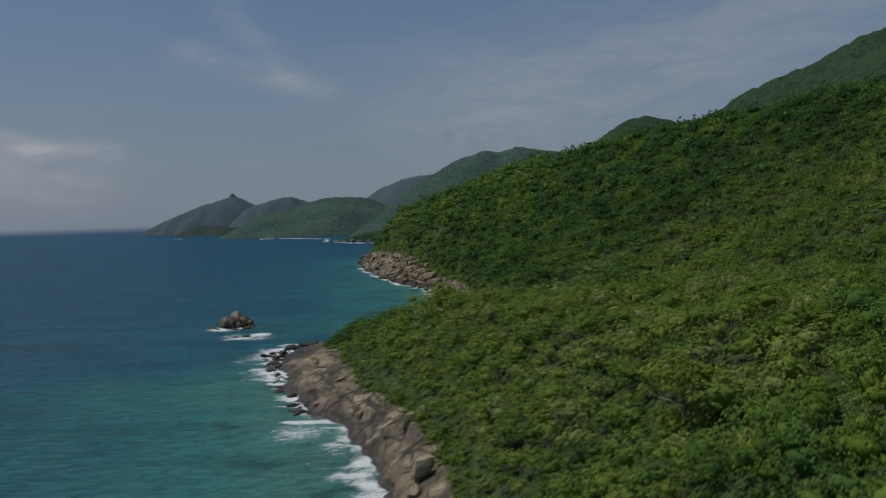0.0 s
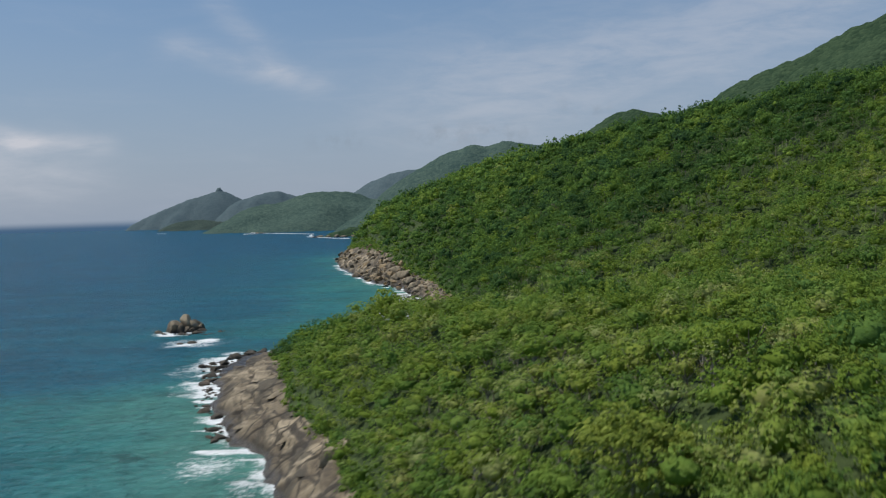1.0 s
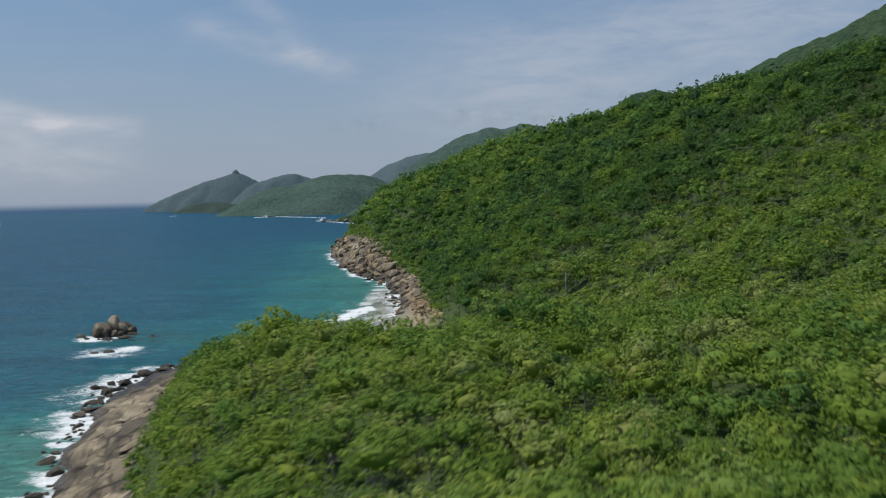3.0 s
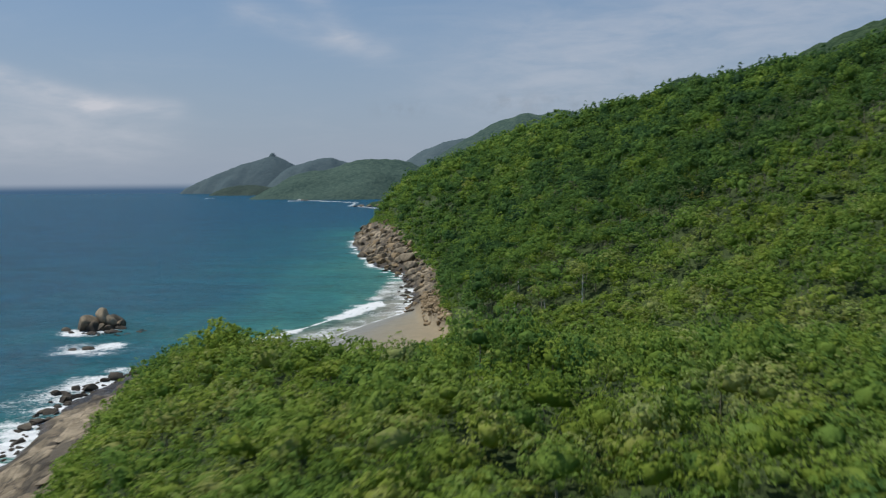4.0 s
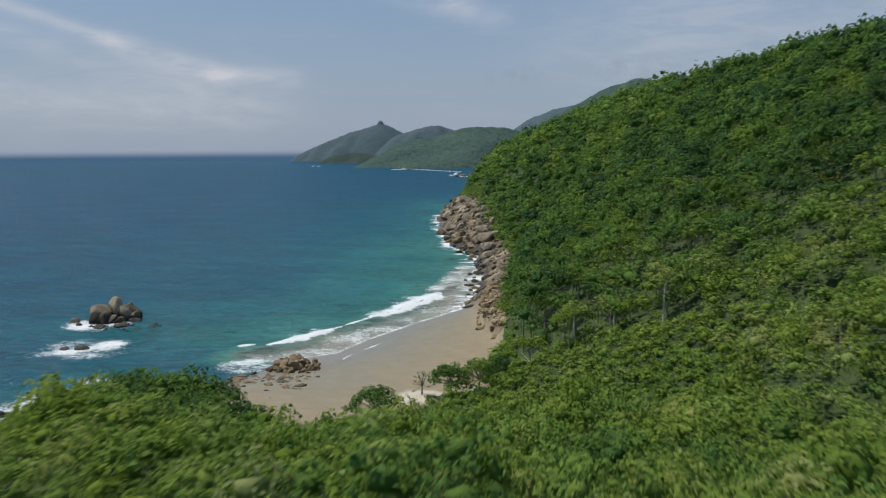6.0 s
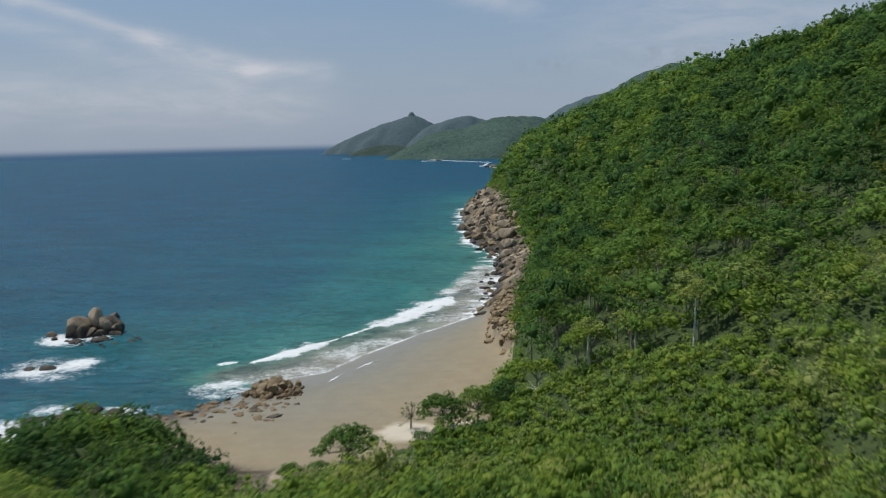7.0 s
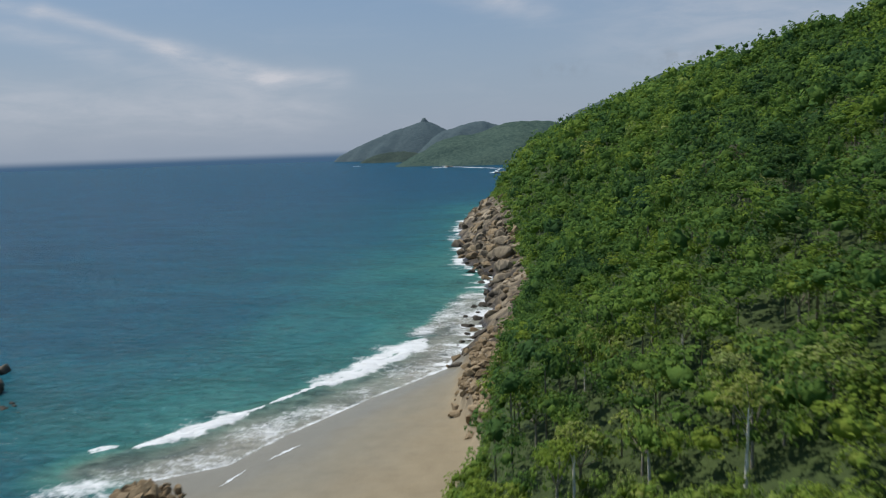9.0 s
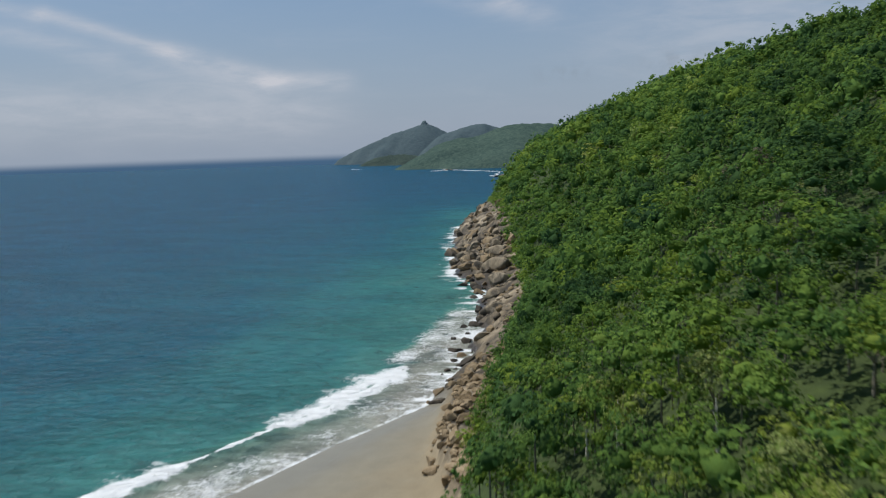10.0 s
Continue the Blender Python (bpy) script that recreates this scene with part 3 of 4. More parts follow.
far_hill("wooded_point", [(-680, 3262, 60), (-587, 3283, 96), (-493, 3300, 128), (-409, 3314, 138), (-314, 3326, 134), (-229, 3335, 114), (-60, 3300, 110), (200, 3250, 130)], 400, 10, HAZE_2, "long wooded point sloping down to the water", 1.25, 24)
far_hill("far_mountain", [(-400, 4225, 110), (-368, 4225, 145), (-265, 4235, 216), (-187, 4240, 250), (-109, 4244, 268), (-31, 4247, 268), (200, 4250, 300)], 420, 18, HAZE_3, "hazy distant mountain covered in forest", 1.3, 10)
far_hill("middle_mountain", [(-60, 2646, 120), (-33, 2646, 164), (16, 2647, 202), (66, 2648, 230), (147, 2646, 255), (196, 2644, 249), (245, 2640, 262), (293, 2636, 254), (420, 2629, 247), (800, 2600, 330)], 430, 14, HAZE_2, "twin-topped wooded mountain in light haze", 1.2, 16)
far_hill("small_summit", [(250, 1560, 160), (326, 1554, 203), (354, 1548, 221), (382, 1541, 227), (410, 1535, 221), (436, 1527, 208), (600, 1500, 220)], 260, 9, HAZE_1, "small wooded summit behind the ridge")
far_hill("right_mountain", [(300, 1246, 160), (354, 1236, 182), (405, 1221, 202), (455, 1203, 227), (509, 1181, 249), (548, 1164, 267), (584, 1146, 287), (612, 1131, 298), (760, 1050, 350)], 300, 8, HAZE_1, "high wooded mountain shoulder above the ridge")
far_hill("near_point", [(-262, 2160, 4), (-225, 2165, 16), (-120, 2180, 34), (0, 2200, 70), (200, 2250, 110)], 110, 8, HAZE_1, "low wooded point with a rocky foot", 1.2, 6)

# ---- woods ----
rng = np.random.default_rng(7)


def ico(sub):
    bm = bmesh.new()
    bmesh.ops.create_icosphere(bm, subdivisions=sub, radius=1.0)
    bm.verts.ensure_lookup_table()
    v = np.array([q.co[:] for q in bm.verts])
    f = np.array([[q.index for q in face.verts] for face in bm.faces])
    bm.free()
    return v, f


ICO = {s: ico(s) for s in (1, 2, 3)}


def crown_shape(sub, cards, size, flat=0.8, lumps=15, inner=1.0):
    """A crown of radius one built of rounded leafy puffs with small sprays standing off them: points and triangles."""
    v, f = ICO[sub]
    n = np.arange(lumps) + 0.5
    z = 1 - 1.5 * n / lumps
    turn = n * 2.39996 + rng.uniform(0, 6.283)
    way = np.stack([np.cos(turn) * np.sqrt(1 - z * z), np.sin(turn) * np.sqrt(1 - z * z), z], 1) + rng.normal(size=(lumps, 3)) * 0.16
    way /= np.linalg.norm(way, axis=1)[:, None]
    girth = rng.uniform(0.75, 1.35, lumps) * 1.12 / math.sqrt(lumps)
    heart = way * ((1 - girth) * rng.uniform(0.62, 1.12, lumps))[:, None]

    def reach(d):
        b = d @ heart.T
        inside = b * b - (heart ** 2).sum(1) + girth ** 2
        return np.where(inside > 0, b + np.sqrt(np.maximum(inside, 0)), 0.52).max(1)
    core = v * (reach(v) * rng.uniform(0.52, 0.76, len(v)) * inner)[:, None]
    pick = rng.integers(0, lumps, cards)
    out = way[pick] * 0.9 + rng.normal(size=(cards, 3)) * 0.62 + np.array([0, 0, 0.25])
    out /= np.linalg.norm(out, axis=1)[:, None]
    base = heart[pick] + out * (girth[pick] * rng.uniform(0.72, 1.22, cards))[:, None]
    face = out + rng.normal(size=(cards, 3)) * 0.42 + np.array([0, 0, 0.3])
    face /= np.linalg.norm(face, axis=1)[:, None]
    a = np.cross(face, rng.normal(size=(cards, 3)))
    a /= np.linalg.norm(a, axis=1)[:, None]
    b = np.cross(face, a)
    s = size * rng.uniform(0.55, 1.25, (cards, 1))
    fold = -face * s * 0.3
    quad = np.stack([base - a * s + fold, base - b * s * 0.62, base + a * s + fold, base + b * s * 0.62], 1).reshape(-1, 3)
    i = np.arange(cards)[:, None] * 4 + len(v)
    p = np.concatenate([core, quad])
    p[:, 2] *= flat
    return p, np.concatenate([f, i + [0, 1, 3], i + [1, 2, 3]])


def trunk_shape(sides=3):
    a = np.arange(sides) * 2 * np.pi / sides
    ring = np.stack([np.cos(a), np.sin(a)], 1)
    v = np.concatenate([np.c_[ring, np.zeros(sides)], np.c_[ring * 0.6, np.ones(sides)]])
    j = np.arange(sides)
    n = (j + 1) % sides
    return v, np.concatenate([np.stack([j, n, n + sides], 1), np.stack([j, n + sides, j + sides], 1)])


SHAPES = {"close": [crown_shape(1, 330, 0.085, rng.uniform(0.62, 1.0), 30) for _ in range(14)], "near": [crown_shape(1, 200, 0.105, rng.uniform(0.62, 1.15), 22, 0.80) for _ in range(18)],
          "mid": [crown_shape(1, 84, 0.165, rng.uniform(0.65, 1.2), 15) for _ in range(14)], "far": [crown_shape(1, 46, 0.17, rng.uniform(0.7, 1.1), 10) for _ in range(8)],
          "bush": [crown_shape(1, 60, 0.16, rng.uniform(0.7, 1.2), 12) for _ in range(10)]}


def scatter(x0, x1, y0, y1, gap):
    """Points on a jittered triangular grid."""
    gy = np.arange(y0, y1, gap * 0.866)
    gx = np.arange(x0, x1, gap)
    X, Y = np.meshgrid(gx, gy)
    X = X + (np.arange(len(gy)) % 2)[:, None] * gap / 2
    X, Y = X + rng.uniform(-0.33, 0.33, X.shape) * gap, Y + rng.uniform(-0.33, 0.33, X.shape) * gap
    return X.ravel(), Y.ravel()


def low_scrub(x, y):
    """Share of low bright scrub: the hollow behind the beach."""
    strip = (1 - smooth(x + 0.2 * (y - 408), 41, 46)) * smooth(y, 385, 400) * (1 - smooth(y, 448, 458)) * smooth(x, 10, 14)
    return np.maximum(strip, smooth(x, 20, 30) * smooth(y, 322, 350) * (1 - smooth(y + 0.75 * np.maximum(x - 60, 0), 400, 410)) * (1 - smooth(x, 84, 100)))


def plant_rows(x0, x1, y0, y1, gap, behind=False):
    """Places, sizes and heights of trees on the wooded land."""
    x, y = scatter(x0, x1, y0, y1, gap)
    z, dc, dv = land(x, y)
    ok = (dv > -0.3) & (((x < 14 + 0.55 * np.maximum(y, 0)) & (y > 35)) != behind) & (x > -120)
    clear = low_scrub(x, y)
    ok &= rng.uniform(size=len(x)) > 0.88 * clear
    ok &= ~((dv < 6) & (y > 376) & (y < 462) & (x > 8))
    x, y, z, dv = x[ok], y[ok], z[ok], dv[ok]
    big = rng.uniform(size=len(x)) ** 2.0
    wood = smooth(vnoise(x, y, 45, 12), 0.25, 0.75)
    low = low_scrub(x, y)
    edge = smooth(dv, 0, 12)
    r = gap * (0.46 + 0.60 * big) * (0.66 + 0.34 * edge) * (1 - 0.25 * low)
    hillside = smooth(y, 395, 440)
    tall = (0.9 + (1.4 + 2.0 * wood + 1.9 * big + 3.6 * hillside * (0.3 + big)) * (0.2 + 0.8 * edge)) * (1 - 0.4 * low)
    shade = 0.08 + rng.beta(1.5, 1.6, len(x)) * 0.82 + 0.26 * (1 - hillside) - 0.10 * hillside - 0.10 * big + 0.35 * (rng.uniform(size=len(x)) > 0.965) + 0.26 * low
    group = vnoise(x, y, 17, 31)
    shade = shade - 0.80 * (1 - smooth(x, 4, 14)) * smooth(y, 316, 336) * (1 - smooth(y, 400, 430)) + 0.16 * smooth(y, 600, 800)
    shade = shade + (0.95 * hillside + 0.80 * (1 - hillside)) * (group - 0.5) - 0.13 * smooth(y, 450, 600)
    tall = tall + 2.6 * (1 - hillside) * edge * (vnoise(x, y, 11, 34) - 0.5)
    tall = tall + 4.0 * hillside * edge * np.maximum(vnoise(x, y, 13, 32) - 0.45, 0) * (1 - smooth(y, 560, 700)) - 1.6 * smooth(y, 680, 800)
    tall = tall + rng.normal(size=len(x)) * 0.8 * edge
    front = hillside * smooth(dv, 6, 16) * (1 - smooth(y, 480, 560))
    tall = tall + front * (2.0 + 3.2 * big + 3.0 * (vnoise(x, y, 15, 41) - 0.5))
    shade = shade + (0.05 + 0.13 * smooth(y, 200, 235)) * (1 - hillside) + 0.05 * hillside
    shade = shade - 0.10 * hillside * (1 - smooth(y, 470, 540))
    return x, y, z, r, tall, shade


def joined_woods(name, rows, kind, label, trunks):
    x, y, z, r, tall, shade = rows
    P, T, tint = [], [], []
    count = 0
    shapes = SHAPES[kind]
    tv, tf = trunk_shape()
    for i in range(len(x)):
        p, t = shapes[i % len(shapes)]
        a = rng.uniform(0, 6.283)
        c, s = math.cos(a) * r[i], math.sin(a) * r[i]
        q = np.empty_like(p)
        wide = rng.uniform(0.75, 1.3)
        u, v = p[:, 0] * wide + 0.18 * p[:, 2] * rng.normal(), p[:, 1] / wide
        q[:, 0], q[:, 1] = u * c - v * s + x[i], u * s + v * c + y[i]
        q[:, 2] = p[:, 2] * r[i] * rng.uniform(0.75, 1.3) + z[i] + tall[i]
        P.append(q)
        T.append(t + count)
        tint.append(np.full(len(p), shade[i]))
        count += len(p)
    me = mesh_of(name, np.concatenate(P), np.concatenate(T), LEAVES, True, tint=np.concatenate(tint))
    ob = tagged(new(name, me), label, "forest", kind="stuff")
    if trunks:
        P, T = [], []
        for n, i in enumerate(range(0, len(x), trunks)):
            w = 0.10 + 0.03 * r[i]
            P.append(tv * np.array([w, w, tall[i] + 0.4]) + np.array([x[i], y[i], z[i] - 0.4]))
            T.append(tf + n * len(tv))
        tagged(new("trunk", mesh_of("trunk", np.concatenate(P), np.concatenate(T), BARK)), "thin pale trunks").parent = ob
    return ob


def split(rows, keep):
    return tuple(q[keep] for q in rows)


near_rows = plant_rows(-110, 240, 36, 398, 4.0)
single = (near_rows[1] > 134) & (near_rows[1] < 203) & (near_rows[0] > 4) & (near_rows[0] < 62)
close = (near_rows[1] < 232) & ~single
joined_woods("saddle_forest", split(near_rows, close), "close", "dense bright green scrub forest on the saddle", 9)
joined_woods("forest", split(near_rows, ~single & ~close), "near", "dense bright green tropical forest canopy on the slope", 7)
bx, by = scatter(14, 110, 305, 456, 2.1)
bz, _, bv = land(bx, by)
fits = (bv > 0.4) & (low_scrub(bx, by) > rng.uniform(0.15, 0.6, len(bx)))
bx, by, bz = bx[fits], by[fits], bz[fits]
bn = len(bx)
lift = rng.uniform(size=bn) ** 3
joined_woods("scrub", (bx, by, bz, rng.uniform(0.9, 1.7, bn) * (1 + 0.5 * lift), rng.uniform(0.2, 1.0, bn) + 2.0 * lift, rng.uniform(0.70, 1.05, bn) + 0.3 * (vnoise(bx, by, 12, 43) - 0.5)), "bush", "low bright green scrub behind the beach", 0)
# low bushes along the edge of the rock
line_x, line_y = [], []
for (ax, ay), (bx2, by2) in zip(GREEN[2:28], GREEN[3:29]):
    n = int(math.hypot(bx2 - ax, by2 - ay) / (1.3 if ay < 680 else 1.9))
    t = (np.arange(n) + rng.uniform(size=n)) / n
    line_x.append(ax + (bx2 - ax) * t + (rng.normal(size=n) * 1.1 + 0.5) * (1.0 if ay < 680 else 3.0))
    line_y.append(ay + (by2 - ay) * t + rng.normal(size=n) * 1.1)
line_x, line_y = np.concatenate(line_x), np.concatenate(line_y)
line_z, _, line_v = land(line_x, line_y)
sandy = (beach_mask(line_x, line_y) > 0.3) & (line_v < 0.8)
line_x, line_y, line_z = line_x[~sandy], line_y[~sandy], line_z[~sandy]
bn = len(line_x)
joined_woods("edge_scrub", (line_x, line_y, line_z, rng.uniform(0.7, 1.5, bn) * (1 + 1.4 * smooth(line_y, 640, 760)), rng.uniform(0.0, 0.7, bn), rng.uniform(0.35, 0.95, bn)), "far", "low green scrub fringing the bare rock", 0)
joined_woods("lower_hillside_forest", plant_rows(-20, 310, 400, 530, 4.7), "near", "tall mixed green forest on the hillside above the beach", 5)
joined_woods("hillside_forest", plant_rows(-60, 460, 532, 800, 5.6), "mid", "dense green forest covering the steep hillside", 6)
joined_woods("ridge_forest", plant_rows(-120, 560, 802, 1210, 8.2), "far", "dark green forest along the ridge", 0)
joined_woods("outer_forest", plant_rows(-60, 380, -220, 900, 12.5, True), "far", "green forest on the slopes behind", 0)


def limb(p, a, b, ra, rb, sides=5):
    """A tapered limb from a to b, added to the lists p = (points, triangles)."""
    a, b = np.asarray(a, float), np.asarray(b, float)
    e = (b - a) / np.linalg.norm(b - a)
    u = np.cross(e, [0.3, 0.8, 0.52])
    u /= np.linalg.norm(u)
    v = np.cross(e, u)
    ang = np.arange(sides) * 2 * np.pi / sides
    ring = np.cos(ang)[:, None] * u + np.sin(ang)[:, None] * v
    base = sum(len(q) for q in p[0])
    p[0].append(np.concatenate([a + ring * ra, b + ring * rb]))
    j = np.arange(sides)
    n = (j + 1) % sides
    p[1].append(np.concatenate([np.stack([j, n, n + sides], 1), np.stack([j, n + sides, j + sides], 1)]) + base)


def tree_meshes(height, radius, cards, size, spread=0.55, flat=0.72):
    """Trunk with limbs, and crown, of a tree standing at the origin."""
    p = ([], [])
    fork = height * 0.55
    limb(p, (0, 0, -0.6), (0.1, 0.05, fork), 0.05 * radius + 0.08, 0.035 * radius + 0.05, 7)
    for n in range(5):
        a = n * 1.257 + rng.uniform(-0.4, 0.4)
        tip = (math.cos(a) * radius * spread, math.sin(a) * radius * spread, height + rng.uniform(-0.1, 0.25) * radius)
        limb(p, (0.1, 0.05, fork - 0.2 * n * 0.3), tip, 0.028 * radius + 0.04, 0.03)
    trunk = mesh_of("trunk", np.concatenate(p[0]), np.concatenate(p[1]), BARK)
    v, f = crown_shape(1, cards, size, flat, 30)
    v = v * radius + np.array([0, 0, height])
    crown = mesh_of("crown", v, f, TREE_LEAVES)
    return trunk, crown


def make_tree(name, place, meshes, label, group=""):
    ob = new(name)
    trunk = part("trunk", meshes[0], ob)
    for data in (meshes[2] if len(meshes) > 2 else ()):
        part("limb", data, trunk)
    part("crown", meshes[1], ob)
    ob.matrix_basis = place
    return tagged(ob, label, "tree", group)


KINDS = [tree_meshes(4.0, 3.0, 420, 0.080, flat=f) for f in (0.75, 0.62, 0.9, 0.7, 0.8, 0.66)]
TREE_LABELS = ["broad-leaved tree with a rounded bright green crown", "low spreading forest tree with a bright green crown", "tall narrow forest tree with a dense green crown"]
originals = {}
sx, sy, sz, sr, st, _ = split(near_rows, single)
for i in range(len(sx)):
    kind = i % len(KINDS)
    size = sr[i] / 3.0
    m = pose(sx[i], sy[i], sz[i] + (st[i] - 4.0 * size), 0, 0, rng.uniform(0, 360)) @ Matrix.Diagonal((size, size, size, 1))
    if kind not in originals:
        originals[kind] = make_tree("tree", Matrix(), KINDS[kind], TREE_LABELS[(0, 1, 2, 0, 2, 1)[kind]], "forest trees on the saddle")
        originals[kind].matrix_basis = m
    else:
        ob = copy_thing(originals[kind], Matrix())
        ob.matrix_basis = m

# ---- rocks ----


def boulder_mesh(seed, squash=0.8, cuts=9, low=0.48, high=0.80, keen=0.88, soft=True, mat=ROCK):
    """A granite block with flattened faces and a worn surface."""
    q = np.random.default_rng(seed)
    v, f = ICO[3 if soft else 2]
    v = v.copy() * np.array([1.0, q.uniform(0.7, 0.95), squash])
    for _ in range(cuts):
        n = q.normal(size=3) * np.array([1, 1, 0.8])
        n /= np.linalg.norm(n)
        lim = q.uniform(low, high)
        v -= np.maximum(v @ n - lim, 0)[:, None] * n * keen
    w = np.sin(v @ q.normal(size=(3, 3)) * 4.5 + q.uniform(0, 6, 3)).mean(1) * 0.05
    v = v * (1 + w)[:, None]
    return mesh_of("boulder", v, f, mat, soft)


BOULDERS = [boulder_mesh(s + 40, 0.6 + 0.1 * (s % 5), 13, 0.36, 0.66, 0.97, False) for s in range(10)]
JAGGED = [boulder_mesh(160 + s, 0.7, 16, 0.34, 0.6, 0.98, False) for s in range(6)]
PALE = [boulder_mesh(100 + s, 0.75 + 0.08 * (s % 3), 10, 0.42, 0.70, 0.98, True, PALE_ROCK) for s in range(6)]
OCHRE = [boulder_mesh(220 + s, 0.6 + 0.1 * (s % 4), 14, 0.36, 0.62, 0.98, False, OCHRE_ROCK) for s in range(8)]
BLOCKS = [boulder_mesh(240 + s, 0.8, 14, 0.36, 0.60, 0.98, False, PALE_ROCK) for s in range(4)]
SHEETS = [boulder_mesh(60 + s, 0.30, 7, 0.5, 0.85, 0.9) for s in range(5)]


def height_at(x, y):
    return land(np.array([float(x)]), np.array([float(y)]))[0][0]


def rock(name, data, x, y, z, sx, sy, sz, rz, label, group, rx=0, ry=0):
    ob = new(name, data)
    ob.matrix_basis = pose(x, y, z, rx, ry, rz) @ Matrix.Diagonal((sx, sy, sz, 1))
    return tagged(ob, label, "rock", group)


def along(line, gap):
    """Points and headings along a line of the plan."""
    p = np.asarray(line, float)
    for a, b in zip(p[:-1], p[1:]):
        n = max(1, int(np.hypot(*(b - a)) / gap))
        for i in range(n):
            yield (*(a + (b - a) * (i + 0.5) / n), math.degrees(math.atan2(b[1] - a[1], b[0] - a[0])))


# granite sheets of the promontory, running down to the water side by side
for n, (x, y, head) in enumerate(along(COAST[2:9], 13.0)):
    for k in range(2):
        off = (8 if k else 17) + rng.uniform(-3, 3)
        px = x + off * math.sin(radians(head)) + rng.uniform(-1.5, 1.5)
        py = y - off * math.cos(radians(head)) + rng.uniform(-1.5, 1.5)
        pz, pc, pv = land(np.array([px]), np.array([py]))
        if pv[0] > 2:
            continue
        s = rng.uniform(1.8, 4.2)
        rock("rock_slab", SHEETS[(n * 2 + k) % 5], px, py, pz[0] - 0.05 * s, s * 1.7, s * rng.uniform(0.7, 1.0), s * 0.36, 72 + rng.uniform(-25, 25), "smooth sloping sheet of worn brown granite", "granite sheets of the promontory", rng.uniform(-8, 8), -15 + rng.uniform(-7, 7))
# low dark rocks at their feet, awash
for n, (x, y, head) in enumerate(along(COAST[5:11], 1.5)):
    off = rng.normal() * 2.8 - 0.6
    px, py = x + off * math.sin(radians(head)), y - off * math.cos(radians(head))
    s = 0.8 + 2.4 * rng.uniform() ** 2
    rock("surf_rock", (BOULDERS[n % 10], JAGGED[n % 6])[n % 2], px, py, 0.12 * s, s * 1.3, s, s * 0.6, rng.uniform(0, 360), "low dark wet rock washed by the surf", "rocks in the surf", rng.uniform(-15, 15), rng.uniform(-15, 15))
for x, y, s, a in ((-9.5, 211, 3.6, 20), (-7, 214, 2.8, 70), (-8, 206, 2.4, 140), (-6, 175, 3.4, 30), (-7.5, 170, 2.6, 80), (-4.5, 179, 2.2, 55), (3, 141, 1.8, 10), (-31, 318, 2.2, 30), (-38, 352, 2.6, 80)):
    rock("stone_block", BLOCKS[int(y) % 4], x, y, land(np.array([float(x)]), np.array([float(y)]))[0][0] + 0.3 * s, s * 1.2, s, s, a, "grey weathered block at the edge of the scrub", "blocks above the sheets")

# boulders and blocks tumbled along the foot of the hill
count = 0
for n, (x, y, head) in enumerate(along(COAST[17:26], 4.6)):
    for k in range(4):
        off = rng.uniform(-4.0, 17 if y < 700 else 30)
        px = x + off * math.sin(radians(head)) + rng.uniform(-3, 3)
        py = y - off * math.cos(radians(head)) + rng.uniform(-3, 3)
        pz, pc, pv = land(np.array([px]), np.array([py]))
        if pv[0] > 0 or count > 240 or y > 830:
            continue
        s = (0.8 + 2.2 * rng.uniform() ** 2.5) * (1.0 if y < 660 else 1.0 + min(1.6, (y - 660) / 70))
        mesh = (JAGGED[(n + k) % 6], BOULDERS[(n * 3 + k) % 10], OCHRE[(n + 2 * k) % 8])[(n + k) % 3]
        rock("boulder", mesh, px, py, max(pz[0], -0.6) + 0.1 * s, s * rng.uniform(0.9, 1.5), s, s * rng.uniform(0.6, 1.1), rng.uniform(0, 360), "weathered brown granite block on the rocky shore", "boulders along the shore", rng.uniform(-30, 30), rng.uniform(-30, 30))
        count += 1

for n, (x, y, head) in enumerate(along(GREEN[21:25], 0.32)):
    if y > 556:
        break
    if y < 462:
        continue
    off = rng.uniform(-1.0, 9.0 if y > 478 else 4)
    px, py = x - off * math.sin(radians(head)), y + off * math.cos(radians(head))
    s = 0.6 + 1.9 * rng.uniform() ** 2.2
    rock("shore_rock", OCHRE[n % 8], px, py, height_at(px, py) + 0.15 * s, s * 1.2, s, s * 0.85, rng.uniform(0, 360), "tan block of stone at the end of the beach", "blocks at the end of the beach", rng.uniform(-25, 25), rng.uniform(-25, 25))

# large pale sheets of stone on the cliff
for n, (x, y, head) in enumerate(along(COAST[20:26], 6.0)):
    for k in range(3):
        off = rng.uniform(-1, 34 if y < 1000 else 14)
        px = x + off * math.sin(radians(head)) + rng.uniform(-3, 3)
        py = y - off * math.cos(radians(head)) + rng.uniform(-3, 3)
        pz, pc, pv = land(np.array([px]), np.array([py]))
        if pv[0] > 0 or y < 700:
            continue
        s = 1.5 + 5.0 * rng.uniform() ** 2.4
        rock("rock_slab", (OCHRE[n % 8], BOULDERS[(n + 3 * k) % 10], JAGGED[(n * 2 + k) % 6])[(n + k) % 3], px, py, max(pz[0], 0) - 0.1 * s, s * 1.3, s * 0.85, s * 0.8, rng.uniform(60, 150), "steep sheet of pale cracked granite on the cliff", "granite sheets of the cliff", rng.uniform(-15, 15), 25 + rng.uniform(-12, 12))

